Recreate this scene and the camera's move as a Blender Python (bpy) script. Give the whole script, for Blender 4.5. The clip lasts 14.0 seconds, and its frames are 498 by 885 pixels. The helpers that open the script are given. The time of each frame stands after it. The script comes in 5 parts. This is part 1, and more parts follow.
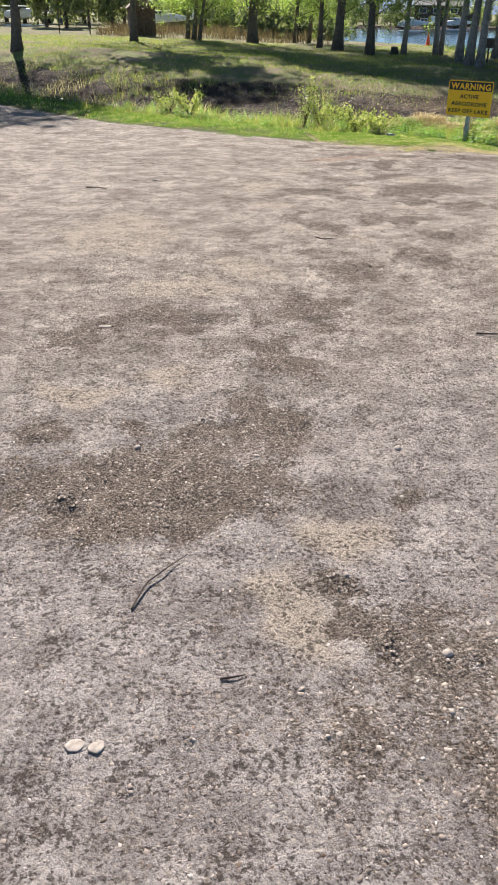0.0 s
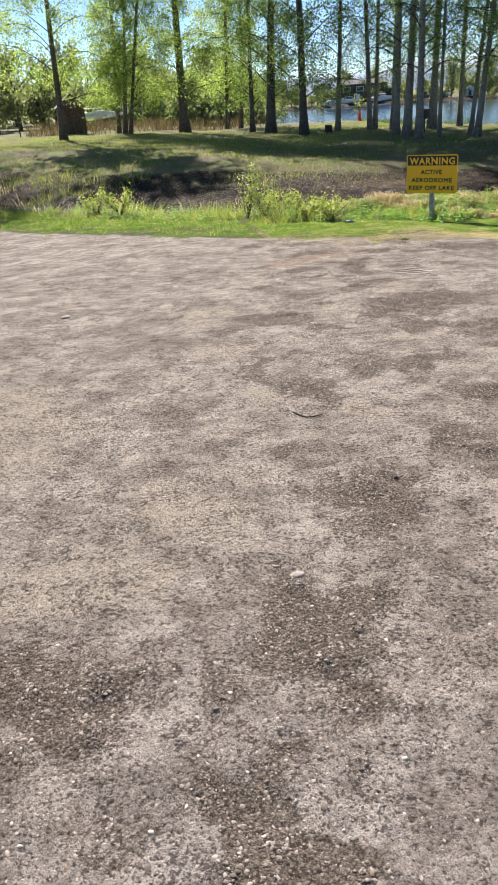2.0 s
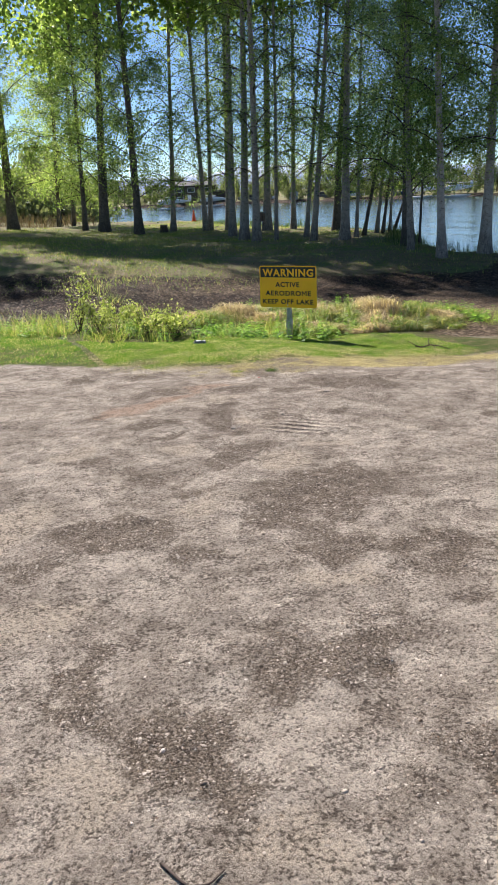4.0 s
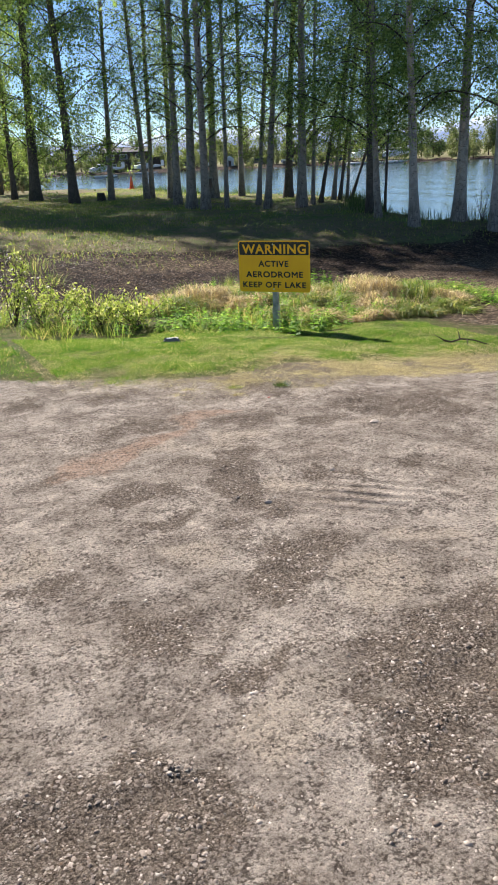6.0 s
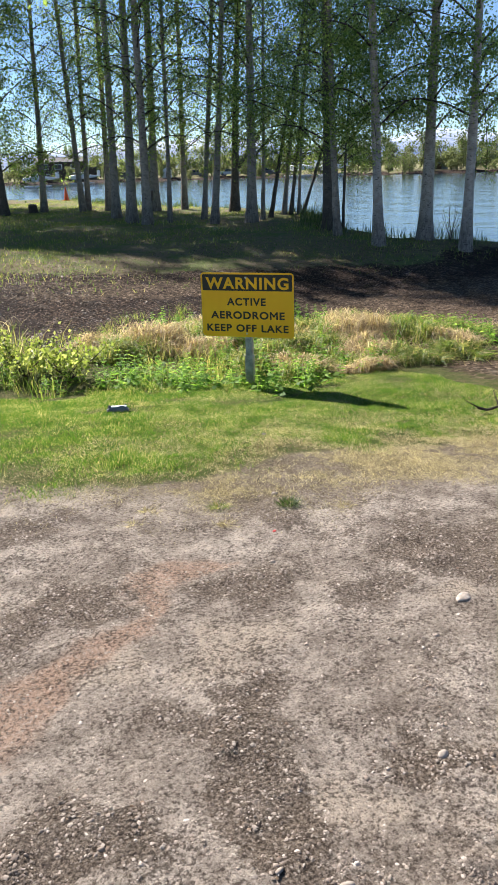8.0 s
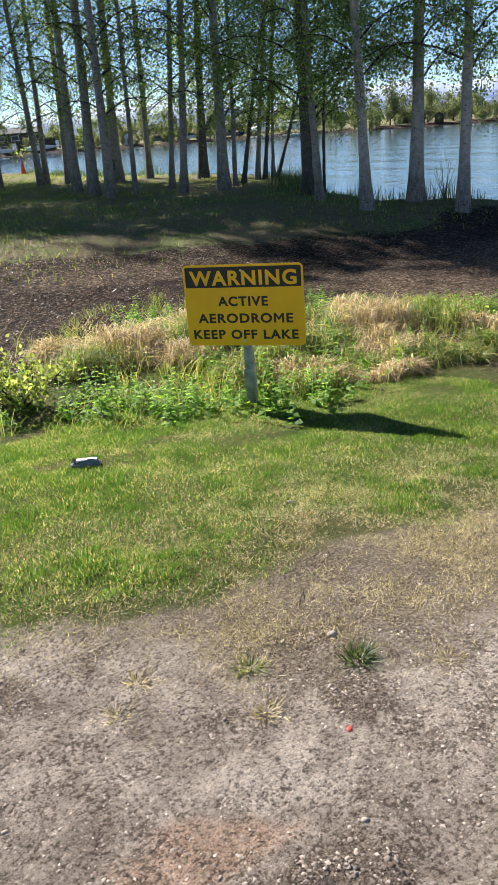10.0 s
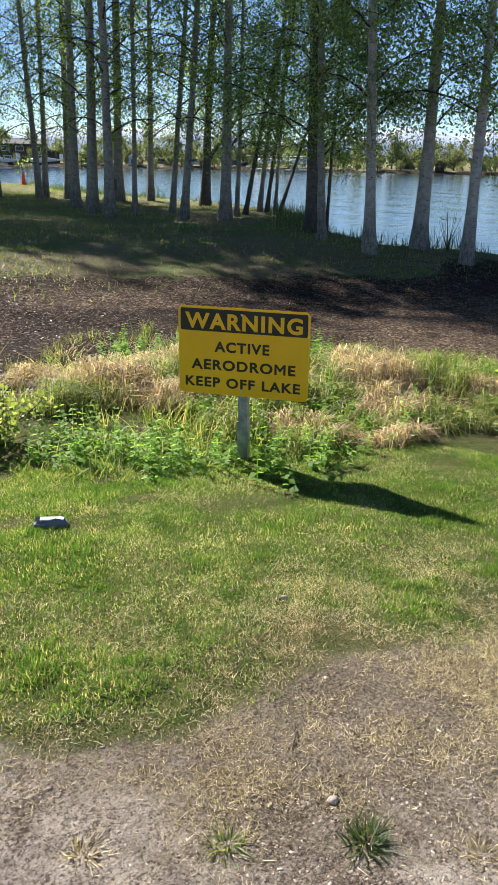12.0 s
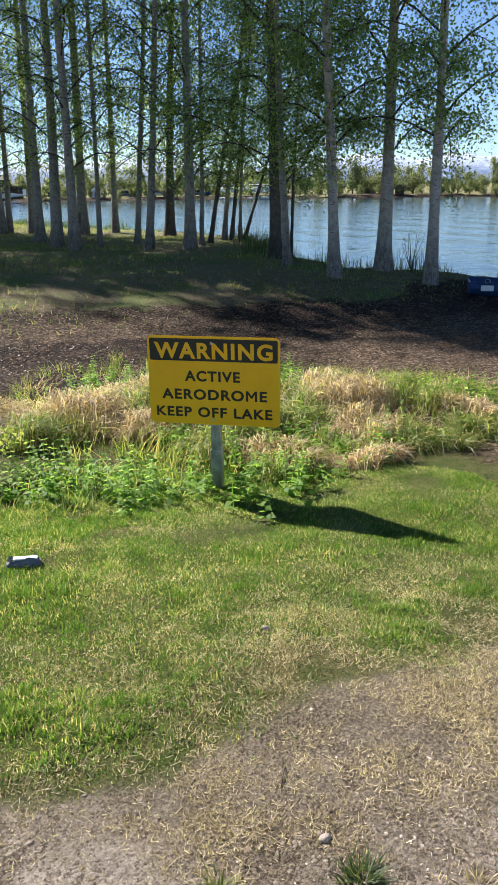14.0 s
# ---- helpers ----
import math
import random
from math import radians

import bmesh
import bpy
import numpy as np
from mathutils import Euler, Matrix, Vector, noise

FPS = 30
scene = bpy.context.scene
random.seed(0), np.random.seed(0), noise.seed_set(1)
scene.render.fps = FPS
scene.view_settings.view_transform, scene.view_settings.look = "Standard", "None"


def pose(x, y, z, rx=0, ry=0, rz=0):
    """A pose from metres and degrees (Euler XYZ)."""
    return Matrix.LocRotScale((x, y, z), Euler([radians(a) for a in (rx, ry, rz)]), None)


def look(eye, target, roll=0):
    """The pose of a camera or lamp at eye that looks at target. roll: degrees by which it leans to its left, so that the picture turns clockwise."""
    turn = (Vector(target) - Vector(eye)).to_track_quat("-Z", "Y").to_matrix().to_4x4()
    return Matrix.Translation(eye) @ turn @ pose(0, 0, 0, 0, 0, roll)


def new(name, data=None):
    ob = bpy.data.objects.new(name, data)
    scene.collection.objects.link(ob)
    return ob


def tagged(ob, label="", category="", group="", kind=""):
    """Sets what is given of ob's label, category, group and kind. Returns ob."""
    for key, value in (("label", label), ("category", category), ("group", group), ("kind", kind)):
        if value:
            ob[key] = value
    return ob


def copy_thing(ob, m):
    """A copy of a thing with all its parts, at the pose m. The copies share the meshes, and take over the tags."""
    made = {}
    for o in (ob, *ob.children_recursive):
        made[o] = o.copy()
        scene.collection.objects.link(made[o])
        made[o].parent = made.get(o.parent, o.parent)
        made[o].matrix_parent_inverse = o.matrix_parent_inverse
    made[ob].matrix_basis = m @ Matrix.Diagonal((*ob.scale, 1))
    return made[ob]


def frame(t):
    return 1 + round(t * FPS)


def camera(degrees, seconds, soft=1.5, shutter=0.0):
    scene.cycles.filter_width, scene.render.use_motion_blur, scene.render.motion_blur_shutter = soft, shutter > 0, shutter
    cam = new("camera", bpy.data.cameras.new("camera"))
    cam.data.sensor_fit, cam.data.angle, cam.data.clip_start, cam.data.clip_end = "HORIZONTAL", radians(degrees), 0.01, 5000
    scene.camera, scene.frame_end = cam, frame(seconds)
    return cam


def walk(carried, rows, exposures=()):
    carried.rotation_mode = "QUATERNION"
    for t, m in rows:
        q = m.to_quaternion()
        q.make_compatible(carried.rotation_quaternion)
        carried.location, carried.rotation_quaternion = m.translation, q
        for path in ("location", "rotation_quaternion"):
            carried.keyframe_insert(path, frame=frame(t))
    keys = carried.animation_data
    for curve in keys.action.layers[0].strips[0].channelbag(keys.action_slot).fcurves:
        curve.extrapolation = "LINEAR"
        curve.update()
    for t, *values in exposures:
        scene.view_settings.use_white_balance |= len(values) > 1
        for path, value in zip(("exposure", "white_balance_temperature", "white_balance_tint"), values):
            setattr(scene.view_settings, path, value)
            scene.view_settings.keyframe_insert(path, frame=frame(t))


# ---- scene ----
cam = camera(35.6, 14.0, 0.7)
PATH = [
    (0, (-0.682, 0.95, 1.58), (-0.529, 2.692, 0.609), 0.6),
    (0.5, (-0.71, 1.564, 1.574), (-0.529, 3.297, 0.593), 0.2),
    (1, (-0.611, 2.184, 1.57), (-0.398, 3.951, 0.658), -0.9),
    (1.5, (-0.573, 2.823, 1.521), (-0.518, 4.63, 0.666), -4.5),
    (2, (-0.364, 3.504, 1.511), (-0.115, 5.317, 0.703), -3.8),
    (2.5, (-0.283, 4.041, 1.517), (0.035, 5.838, 0.699), -2.6),
    (3, (-0.088, 4.652, 1.57), (0.379, 6.472, 0.883), -1.6),
    (3.5, (0.045, 5.202, 1.568), (0.639, 7.013, 0.961), -1.2),
    (3.7, (0.08, 5.438, 1.567), (0.702, 7.24, 0.959), -1.6),
    (5.8, (0.386, 7.698, 1.517), (1.187, 9.397, 0.829), -2.9),
    (6, (0.433, 7.979, 1.465), (1.219, 9.682, 0.77), -2.4),
    (6.5, (0.546, 8.528, 1.483), (1.319, 10.233, 0.78), -1.8),
    (7, (0.718, 9.056, 1.465), (1.525, 10.749, 0.769), -2.4),
    (7.5, (0.91, 9.59, 1.473), (1.832, 11.229, 0.793), -1.5),
    (7.7, (1.009, 9.78, 1.457), (1.937, 11.419, 0.785), -1.5),
    (9.8, (1.706, 11.471, 1.416), (2.634, 13.079, 0.671), -4.4),
    (10, (1.795, 11.571, 1.426), (2.749, 13.158, 0.67), -4.2),
    (10.5, (2.001, 11.806, 1.414), (2.979, 13.357, 0.615), -4.5),
    (11, (2.061, 12.082, 1.417), (3.069, 13.611, 0.612), -3.1),
    (11.5, (2.046, 12.123, 1.427), (3.068, 13.669, 0.675), -0.2),
    (12, (2.041, 12.103, 1.442), (3.056, 13.682, 0.75), 1.1),
    (12.5, (2.036, 12.098, 1.446), (3.045, 13.692, 0.78), 0.6),
    (13, (2.033, 12.092, 1.442), (3.04, 13.684, 0.77), 1.0),
    (13.5, (2.049, 12.102, 1.45), (3.069, 13.688, 0.784), 1.1),
    (14, (2.064, 12.135, 1.441), (3.146, 13.695, 0.812), -0.7),
]
EXPOSURES = [(0.0, 1.32), (1.0, 1.34), (3.0, 1.2), (6.5, 1.27), (7.5, 1.4), (10.0, 1.34), (14.0, 1.38)]
walk(cam, [(t, look(eye, target, roll)) for t, eye, target, roll in PATH], EXPOSURES)

# ---- daylight: clear sky, sun ahead of the walk ----
SUN_EL, SUN_AZ = radians(34.3), radians(-9.0)
world = bpy.data.worlds.new("world")
scene.world = world
world.use_nodes = True
wn = world.node_tree.nodes
sky = wn.new("ShaderNodeTexSky")
sky.sky_type, sky.sun_disc = "NISHITA", False
sky.sun_elevation, sky.sun_rotation = SUN_EL, SUN_AZ
sky.altitude, sky.air_density, sky.dust_density, sky.ozone_density = 3800.0, 1.0, 0.0, 2.0
wn["Background"].inputs["Strength"].default_value = 0.06
clear = wn.new("ShaderNodeMix")
clear.data_type, clear.blend_type = "RGBA", "MULTIPLY"
clear.inputs[0].default_value, clear.inputs[7].default_value = 1.0, (0.88, 0.95, 0.99, 1.0)
world.node_tree.links.new(sky.outputs[0], clear.inputs[6])
world.node_tree.links.new(clear.outputs[2], wn["Background"].inputs["Color"])
sun = new("sun", bpy.data.lights.new("sun", "SUN"))
sun.data.energy, sun.data.angle, sun.data.color = 5.0, radians(0.53), (1.0, 0.925, 0.87)
sun.matrix_world = look((0, 0, 30), (-math.sin(SUN_AZ) * 10, -math.cos(SUN_AZ) * 10, 30 - math.tan(SUN_EL) * 10))


# ---- materials ----
class Mat:
    """A node material with short calls for the usual nodes."""

    def __init__(self, name, rough=0.8, metal=0.0, spec=0.3):
        self.m = bpy.data.materials.new(name)
        self.m.use_nodes = True
        self.t = self.m.node_tree
        self.b = self.t.nodes["Principled BSDF"]
        self.b.inputs["Roughness"].default_value = rough
        self.b.inputs["Metallic"].default_value = metal
        self.b.inputs["Specular IOR Level"].default_value = spec
        self.co = self.t.nodes.new("ShaderNodeTexCoord").outputs["Object"]

    def put(self, sock, v):
        if isinstance(v, bpy.types.NodeSocket):
            self.t.links.new(v, sock)
        elif isinstance(v, (tuple, list)):
            sock.default_value = (*v, 1.0) if len(v) == 3 and len(sock.default_value) == 4 else v
        else:
            sock.default_value = v

    def node(self, kind, **ins):
        nd = self.t.nodes.new("ShaderNode" + kind)
        for k, v in ins.items():
            self.put(nd.inputs[k], v)
        return nd

    def noise(self, scale, detail=3.0, rough=0.55, vec=None, distort=0.0):
        return self.node("TexNoise", Vector=vec or self.co, Scale=scale, Detail=detail, Roughness=rough, Distortion=distort).outputs[0]

    def cells(self, scale, vec=None, feature="F1"):
        nd = self.node("TexVoronoi", Vector=vec or self.co, Scale=scale)
        nd.feature = feature
        return nd

    def stretch(self, x, y, z):
        nd = self.node("Mapping", Vector=self.co)
        nd.inputs["Scale"].default_value = (x, y, z)
        return nd.outputs[0]

    def mix(self, f, a, b, blend="MIX"):
        nd = self.t.nodes.new("ShaderNodeMix")
        nd.data_type, nd.blend_type = "RGBA", blend
        for i, v in ((0, f), (6, a), (7, b)):
            self.put(nd.inputs[i], v)
        return nd.outputs[2]

    def math(self, op, a, b=0.0, clamp=False):
        nd = self.t.nodes.new("ShaderNodeMath")
        nd.operation, nd.use_clamp = op, clamp
        self.put(nd.inputs[0], a), self.put(nd.inputs[1], b)
        return nd.outputs[0]

    def fit(self, v, a, b, c=0.0, d=1.0, smooth=True):
        nd = self.node("MapRange", **{"Value": v, "From Min": a, "From Max": b, "To Min": c, "To Max": d})
        nd.interpolation_type = "SMOOTHSTEP" if smooth else "LINEAR"
        return nd.outputs[0]

    def attr(self, name):
        nd = self.t.nodes.new("ShaderNodeAttribute")
        nd.attribute_name = name
        return nd.outputs["Fac"]

    def island(self):
        return self.t.nodes.new("ShaderNodeNewGeometry").outputs["Random Per Island"]

    def each(self):
        return self.t.nodes.new("ShaderNodeObjectInfo").outputs["Random"]

    def ramp(self, f, stops):
        nd = self.node("ValToRGB", Fac=f)
        els = nd.color_ramp.elements
        while len(els) < len(stops):
            els.new(0.5)
        for e, (p, c) in zip(els, stops):
            e.position, e.color = p, (*c, 1.0)
        return nd.outputs[0]

    def bump(self, h, strength=0.5, dist=0.01):
        nd = self.node("Bump", Height=h, Strength=strength, Distance=dist)
        self.t.links.new(nd.outputs[0], self.b.inputs["Normal"])

    def colour(self, c):
        self.put(self.b.inputs["Base Color"], c)
        return self

    def rough(self, r):
        self.put(self.b.inputs["Roughness"], r)
        return self

    def thin(self, c, share=0.45):
        """A thin leaf: part of the light goes through."""
        tr = self.node("BsdfTranslucent", Color=c)
        mx = self.t.nodes.new("ShaderNodeMixShader")
        mx.inputs[0].default_value = share
        out = self.t.nodes["Material Output"]
        self.t.links.new(self.b.outputs[0], mx.inputs[1])
        self.t.links.new(tr.outputs[0], mx.inputs[2])
        self.t.links.new(mx.outputs[0], out.inputs["Surface"])
        return self


def plain(name, c, rough=0.6, metal=0.0, vary=0.25, scale=6.0, spec=0.3):
    """Paint, metal or plastic with faint stains and grain."""
    g = Mat(name, rough, metal, spec)
    f = g.noise(scale, 4, 0.6)
    lo = tuple(v * (1 - vary) for v in c)
    hi = tuple(min(1.0, v * (1 + vary)) for v in c)
    g.colour(g.mix(g.fit(f, 0.3, 0.7), lo, hi))
    g.bump(g.noise(scale * 25, 2), 0.15, 0.002)
    return g.m


def leaf_mat(name, stops, share=0.45, rough=0.5, glow=1.5, drift=0.0):
    g = Mat(name, rough, 0.0, 0.35)
    f = g.island()
    if drift:
        f = g.math("ADD", f, g.math("MULTIPLY", g.math("SUBTRACT", g.noise(2.8, 5, 0.7), 0.5), drift), True)
    c = g.ramp(f, stops)
    g.colour(c)
    g.thin(g.mix(1.0, c, (glow, glow * 1.02, glow * 0.6), "MULTIPLY"), share)
    return g.m


def ground_mat():
    g = Mat("ground", 0.95, 0.0, 0.08)
    n_big, n_mid = g.noise(0.55, 4, 0.6), g.noise(2.6, 5, 0.62)
    warp = g.mix(0.012, g.co, g.node("TexNoise", Vector=g.co, Scale=40.0).outputs[1])

    def stones(scale, least):
        """Single stones of uneven size standing out of the fines: where they are, their tone, their height."""
        v = g.cells(scale, warp)
        sep = g.node("SeparateColor", Color=v.outputs["Color"])
        rad = g.math("MULTIPLY", g.math("SUBTRACT", sep.outputs[0], least), 0.75)
        up = g.math("SUBTRACT", rad, v.outputs["Distance"])
        return g.fit(up, 0.0, 0.07), sep.outputs[1], g.math("MAXIMUM", up, 0.0)

    m1, t1, h1 = stones(38.0, 0.45)
    m2, t2, h2 = stones(70.0, 0.3)
    m3, t3, h3 = stones(140.0, 0.15)
    grit, crumb, lump = g.noise(150.0, 5, 0.75), g.noise(64.0, 6, 0.8), g.noise(21.0, 6, 0.76)
    along = g.node("SeparateXYZ", Vector=g.co).outputs[1]
    # packed fines: rosy grey at the near end of the lot, tan further on, swept paler in places
    steps = g.fit(g.math("ADD", g.math("MULTIPLY", n_mid, 0.55), g.math("MULTIPLY", g.noise(9.0, 6, 0.72), 0.45)), 0.36, 0.62)
    rosy = g.ramp(steps, [(0.0, (0.32, 0.282, 0.263)), (0.5, (0.49, 0.437, 0.41)), (1.0, (0.74, 0.668, 0.622))])
    tan = g.ramp(steps, [(0.0, (0.31, 0.258, 0.21)), (0.5, (0.52, 0.442, 0.368)), (1.0, (0.80, 0.70, 0.595))])
    fines = g.mix(g.fit(g.math("ADD", along, g.math("MULTIPLY", n_big, 4.0)), 4.5, 8.5), rosy, tan)
    fines = g.mix(g.fit(g.math("ADD", g.attr("pale"), g.math("MULTIPLY", n_mid, 0.7)), 0.6, 1.1), fines, (0.68, 0.575, 0.46))
    fines = g.mix(g.fit(g.math("ADD", g.attr("rust"), g.math("MULTIPLY", lump, 0.6)), 0.42, 1.0, 0.0, 0.85), fines, (0.60, 0.40, 0.285))
    fines = g.mix(g.fit(lump, 0.53, 0.6, 0.0, 0.42), fines, (0.23, 0.185, 0.142))
    speck = g.noise(420.0, 3, 0.7)
    fines = g.mix(g.fit(grit, 0.53, 0.62, 0.0, 0.75), fines, (0.12, 0.092, 0.07))
    fines = g.mix(g.fit(speck, 0.56, 0.66, 0.0, 0.7), fines, (0.10, 0.078, 0.06))
    fines = g.mix(g.fit(speck, 0.44, 0.34, 0.0, 0.6), fines, (0.80, 0.72, 0.64))
    heaps = g.math("ADD", g.math("MULTIPLY", g.noise(8.0, 4, 0.7), 0.42), crumb)
    fines = g.mix(g.fit(heaps, 0.74, 0.79, 0.0, 0.8), fines, (0.06, 0.044, 0.033))
    fines = g.mix(g.fit(heaps, 0.64, 0.56, 0.0, 0.55), fines, (0.78, 0.68, 0.57))
    # loose dark gravel with broken edges
    ragged = g.math("ADD", g.math("MULTIPLY", g.math("SUBTRACT", g.noise(17.0, 7, 0.82), 0.5), 1.7), g.math("MULTIPLY", g.math("SUBTRACT", g.noise(70.0, 4, 0.75), 0.5), 1.6))
    ragged = g.math("ADD", ragged, g.math("MULTIPLY", g.math("SUBTRACT", g.noise(5.0, 6, 0.75), 0.5), 1.3))
    loose = g.fit(g.math("ADD", g.attr("dark"), ragged), 0.36, 0.66)
    bed = g.ramp(g.fit(g.noise(95.0, 6, 0.8), 0.38, 0.62), [(0.0, (0.03, 0.022, 0.016)), (0.45, (0.125, 0.095, 0.071)), (1.0, (0.38, 0.312, 0.245))])
    base = g.mix(g.math("MULTIPLY", loose, 0.88), fines, bed)
    tone = [(0.0, (0.075, 0.058, 0.046)), (0.35, (0.21, 0.17, 0.138)), (0.75, (0.39, 0.327, 0.272)), (1.0, (0.68, 0.6, 0.52))]
    grav = g.mix(g.math("MULTIPLY", m3, g.fit(loose, 0, 1, 0.35, 0.7)), base, g.ramp(t3, tone))
    grav = g.mix(g.math("MULTIPLY", m2, g.fit(loose, 0, 1, 0.5, 0.9)), grav, g.ramp(t2, tone))
    grav = g.mix(g.math("MULTIPLY", m1, g.fit(loose, 0, 1, 0.6, 1.0)), grav, g.ramp(t1, tone))
    # lawn soil, straw between the blades
    straw = g.mix(g.fit(g.noise(95.0, 5, 0.8), 0.4, 0.62), (0.085, 0.065, 0.047), (0.44, 0.365, 0.25))
    lawn = g.mix(g.fit(g.noise(4.5, 5, 0.7), 0.38, 0.62), (0.11, 0.155, 0.036), (0.23, 0.21, 0.092))
    lawn = g.mix(g.fit(g.noise(110.0, 5, 0.8), 0.47, 0.6), lawn, (0.04, 0.052, 0.018))
    # wet mud with dead leaves
    flake = g.cells(34.0, g.mix(0.05, g.co, g.node("TexNoise", Vector=g.co, Scale=22.0).outputs[1]))
    fl = g.node("SeparateColor", Color=flake.outputs["Color"]).outputs[0]
    mud = g.ramp(fl, [(0.0, (0.02, 0.015, 0.013)), (0.5, (0.05, 0.034, 0.026)), (0.8, (0.10, 0.068, 0.05)), (1.0, (0.26, 0.18, 0.13))])
    mud = g.mix(g.fit(g.noise(2.2, 5, 0.7), 0.45, 0.62, 0.0, 0.8), mud, (0.024, 0.018, 0.016))
    lit = g.ramp(fl, [(0.0, (0.05, 0.037, 0.027)), (0.5, (0.12, 0.088, 0.06)), (0.8, (0.21, 0.152, 0.104)), (1.0, (0.40, 0.30, 0.21))])
    # bank under the trees: grass, bare soil
    bank = g.mix(g.fit(g.noise(0.9, 5, 0.65), 0.38, 0.55), (0.19, 0.225, 0.085), (0.27, 0.215, 0.14))
    bank = g.mix(g.fit(g.noise(11.0, 4, 0.7), 0.45, 0.7), bank, (0.13, 0.165, 0.06))
    rag = g.math("MULTIPLY", g.math("SUBTRACT", g.noise(3.2, 5, 0.68), 0.5), 1.1)
    rag2 = g.math("MULTIPLY", g.math("SUBTRACT", g.noise(26.0, 6, 0.8), 0.5), 1.5)
    has_straw = g.fit(g.math("ADD", g.attr("straw"), rag2), 0.15, 1.0)
    has_lawn = g.fit(g.math("ADD", g.math("MULTIPLY", g.attr("lawn"), 1.9), rag), 0.45, 0.95)
    has_bank = g.fit(g.math("ADD", g.attr("bank"), rag), 0.35, 0.65)
    has_mud = g.fit(g.math("ADD", g.attr("mud"), rag), 0.35, 0.65)
    has_lit = g.fit(g.math("ADD", g.attr("litter"), rag), 0.35, 0.65)
    c = g.mix(g.math("MULTIPLY", has_straw, 0.8), grav, straw)
    c = g.mix(has_lawn, c, lawn)
    c = g.mix(has_bank, c, bank)
    c = g.mix(has_mud, c, mud)
    c = g.mix(has_lit, c, lit)
    g.colour(c)
    wet = g.math("MULTIPLY", has_mud, g.fit(g.noise(18.0, 4, 0.7), 0.62, 0.7))
    g.rough(g.fit(wet, 0.0, 1.0, 0.95, 0.3, False))
    hgt = g.math("ADD", g.math("MULTIPLY", h1, 3.2), g.math("ADD", g.math("MULTIPLY", h2, 1.8), g.math("MULTIPLY", h3, 0.9)))
    hgt = g.math("MULTIPLY", hgt, g.fit(loose, 0, 1, 0.65, 1.15))
    hgt = g.math("ADD", hgt, g.math("ADD", g.math("MULTIPLY", lump, -2.6), g.math("ADD", g.math("MULTIPLY", crumb, -1.5), g.math("MULTIPLY", grit, -0.5))))
    hgt = g.math("ADD", hgt, g.math("MULTIPLY", g.math("MULTIPLY", fl, g.math("MAXIMUM", has_mud, has_lit)), 1.6))
    ruts = g.node("TexWave", Vector=g.co, Scale=4.6, Distortion=1.6, Detail=2.0)
    ruts.bands_direction = "DIAGONAL"
    hgt = g.math("ADD", hgt, g.math("MULTIPLY", g.math("MULTIPLY", ruts.outputs[1], g.attr("ruts")), 5.0))
    g.bump(g.math("ADD", hgt, g.math("MULTIPLY", g.noise(260.0, 4, 0.8), -0.8)), 1.0, 0.024)
    return g.m


def stone_mat(name, stops):
    g = Mat(name, 0.95, 0.0, 0.05)
    c = g.ramp(g.island(), stops)
    c = g.mix(g.fit(g.noise(90.0, 3), 0.35, 0.7, 0.0, 0.5), c, (0.19, 0.16, 0.14))
    g.colour(c)
    g.bump(g.noise(160.0, 3), 0.35, 0.002)
    return g.m


def bark_mat(name, pale, dark):
    """Birch bark: pale skin, short dark cross marks, darker and rougher at the foot."""
    g = Mat(name, 0.85, 0.0, 0.2)
    skin = g.mix(g.fit(g.noise(7.0, 5, 0.65), 0.35, 0.68), pale, tuple(v * 0.62 for v in pale))
    marks = g.noise(5.0, 3, 0.6, g.stretch(2.2, 2.2, 9.0))
    skin = g.mix(g.fit(marks, 0.59, 0.66, 0.0, 0.9), skin, dark)
    furrow = g.noise(14.0, 5, 0.7, g.stretch(2.5, 2.5, 0.35))
    foot = g.fit(g.math("ADD", g.node("SeparateXYZ", Vector=g.co).outputs[2], g.math("MULTIPLY", g.noise(4.0, 3), -1.2)), 0.55, -0.45)
    skin = g.mix(g.math("MULTIPLY", foot, g.fit(furrow, 0.35, 0.65, 0.3, 0.85)), skin, tuple(v * 1.5 for v in dark))
    skin = g.mix(g.fit(g.noise(1.3, 3), 0.55, 0.75, 0.0, 0.55), skin, tuple(v * 1.7 for v in dark))
    g.colour(skin)
    g.bump(g.math("ADD", furrow, g.math("MULTIPLY", marks, -0.6)), 0.6, 0.02)
    return g.m


def water_mat():
    g = Mat("lake_water", 0.09, 0.0, 0.5)
    g.colour((0.012, 0.028, 0.034))
    g.b.inputs["IOR"].default_value = 1.33
    wake = g.node("TexWave", Vector=g.stretch(0.35, 0.9, 1), Scale=0.16, Distortion=5.0, Detail=2.0)
    h = g.math("ADD", g.math("MULTIPLY", g.noise(0.9, 4, 0.6, g.stretch(0.8, 1.3, 1)), 0.9), g.math("MULTIPLY", wake.outputs[1], 0.55))
    g.bump(g.math("ADD", h, g.math("MULTIPLY", g.noise(5.0, 3), 0.14)), 0.24, 0.2)
    return g.m


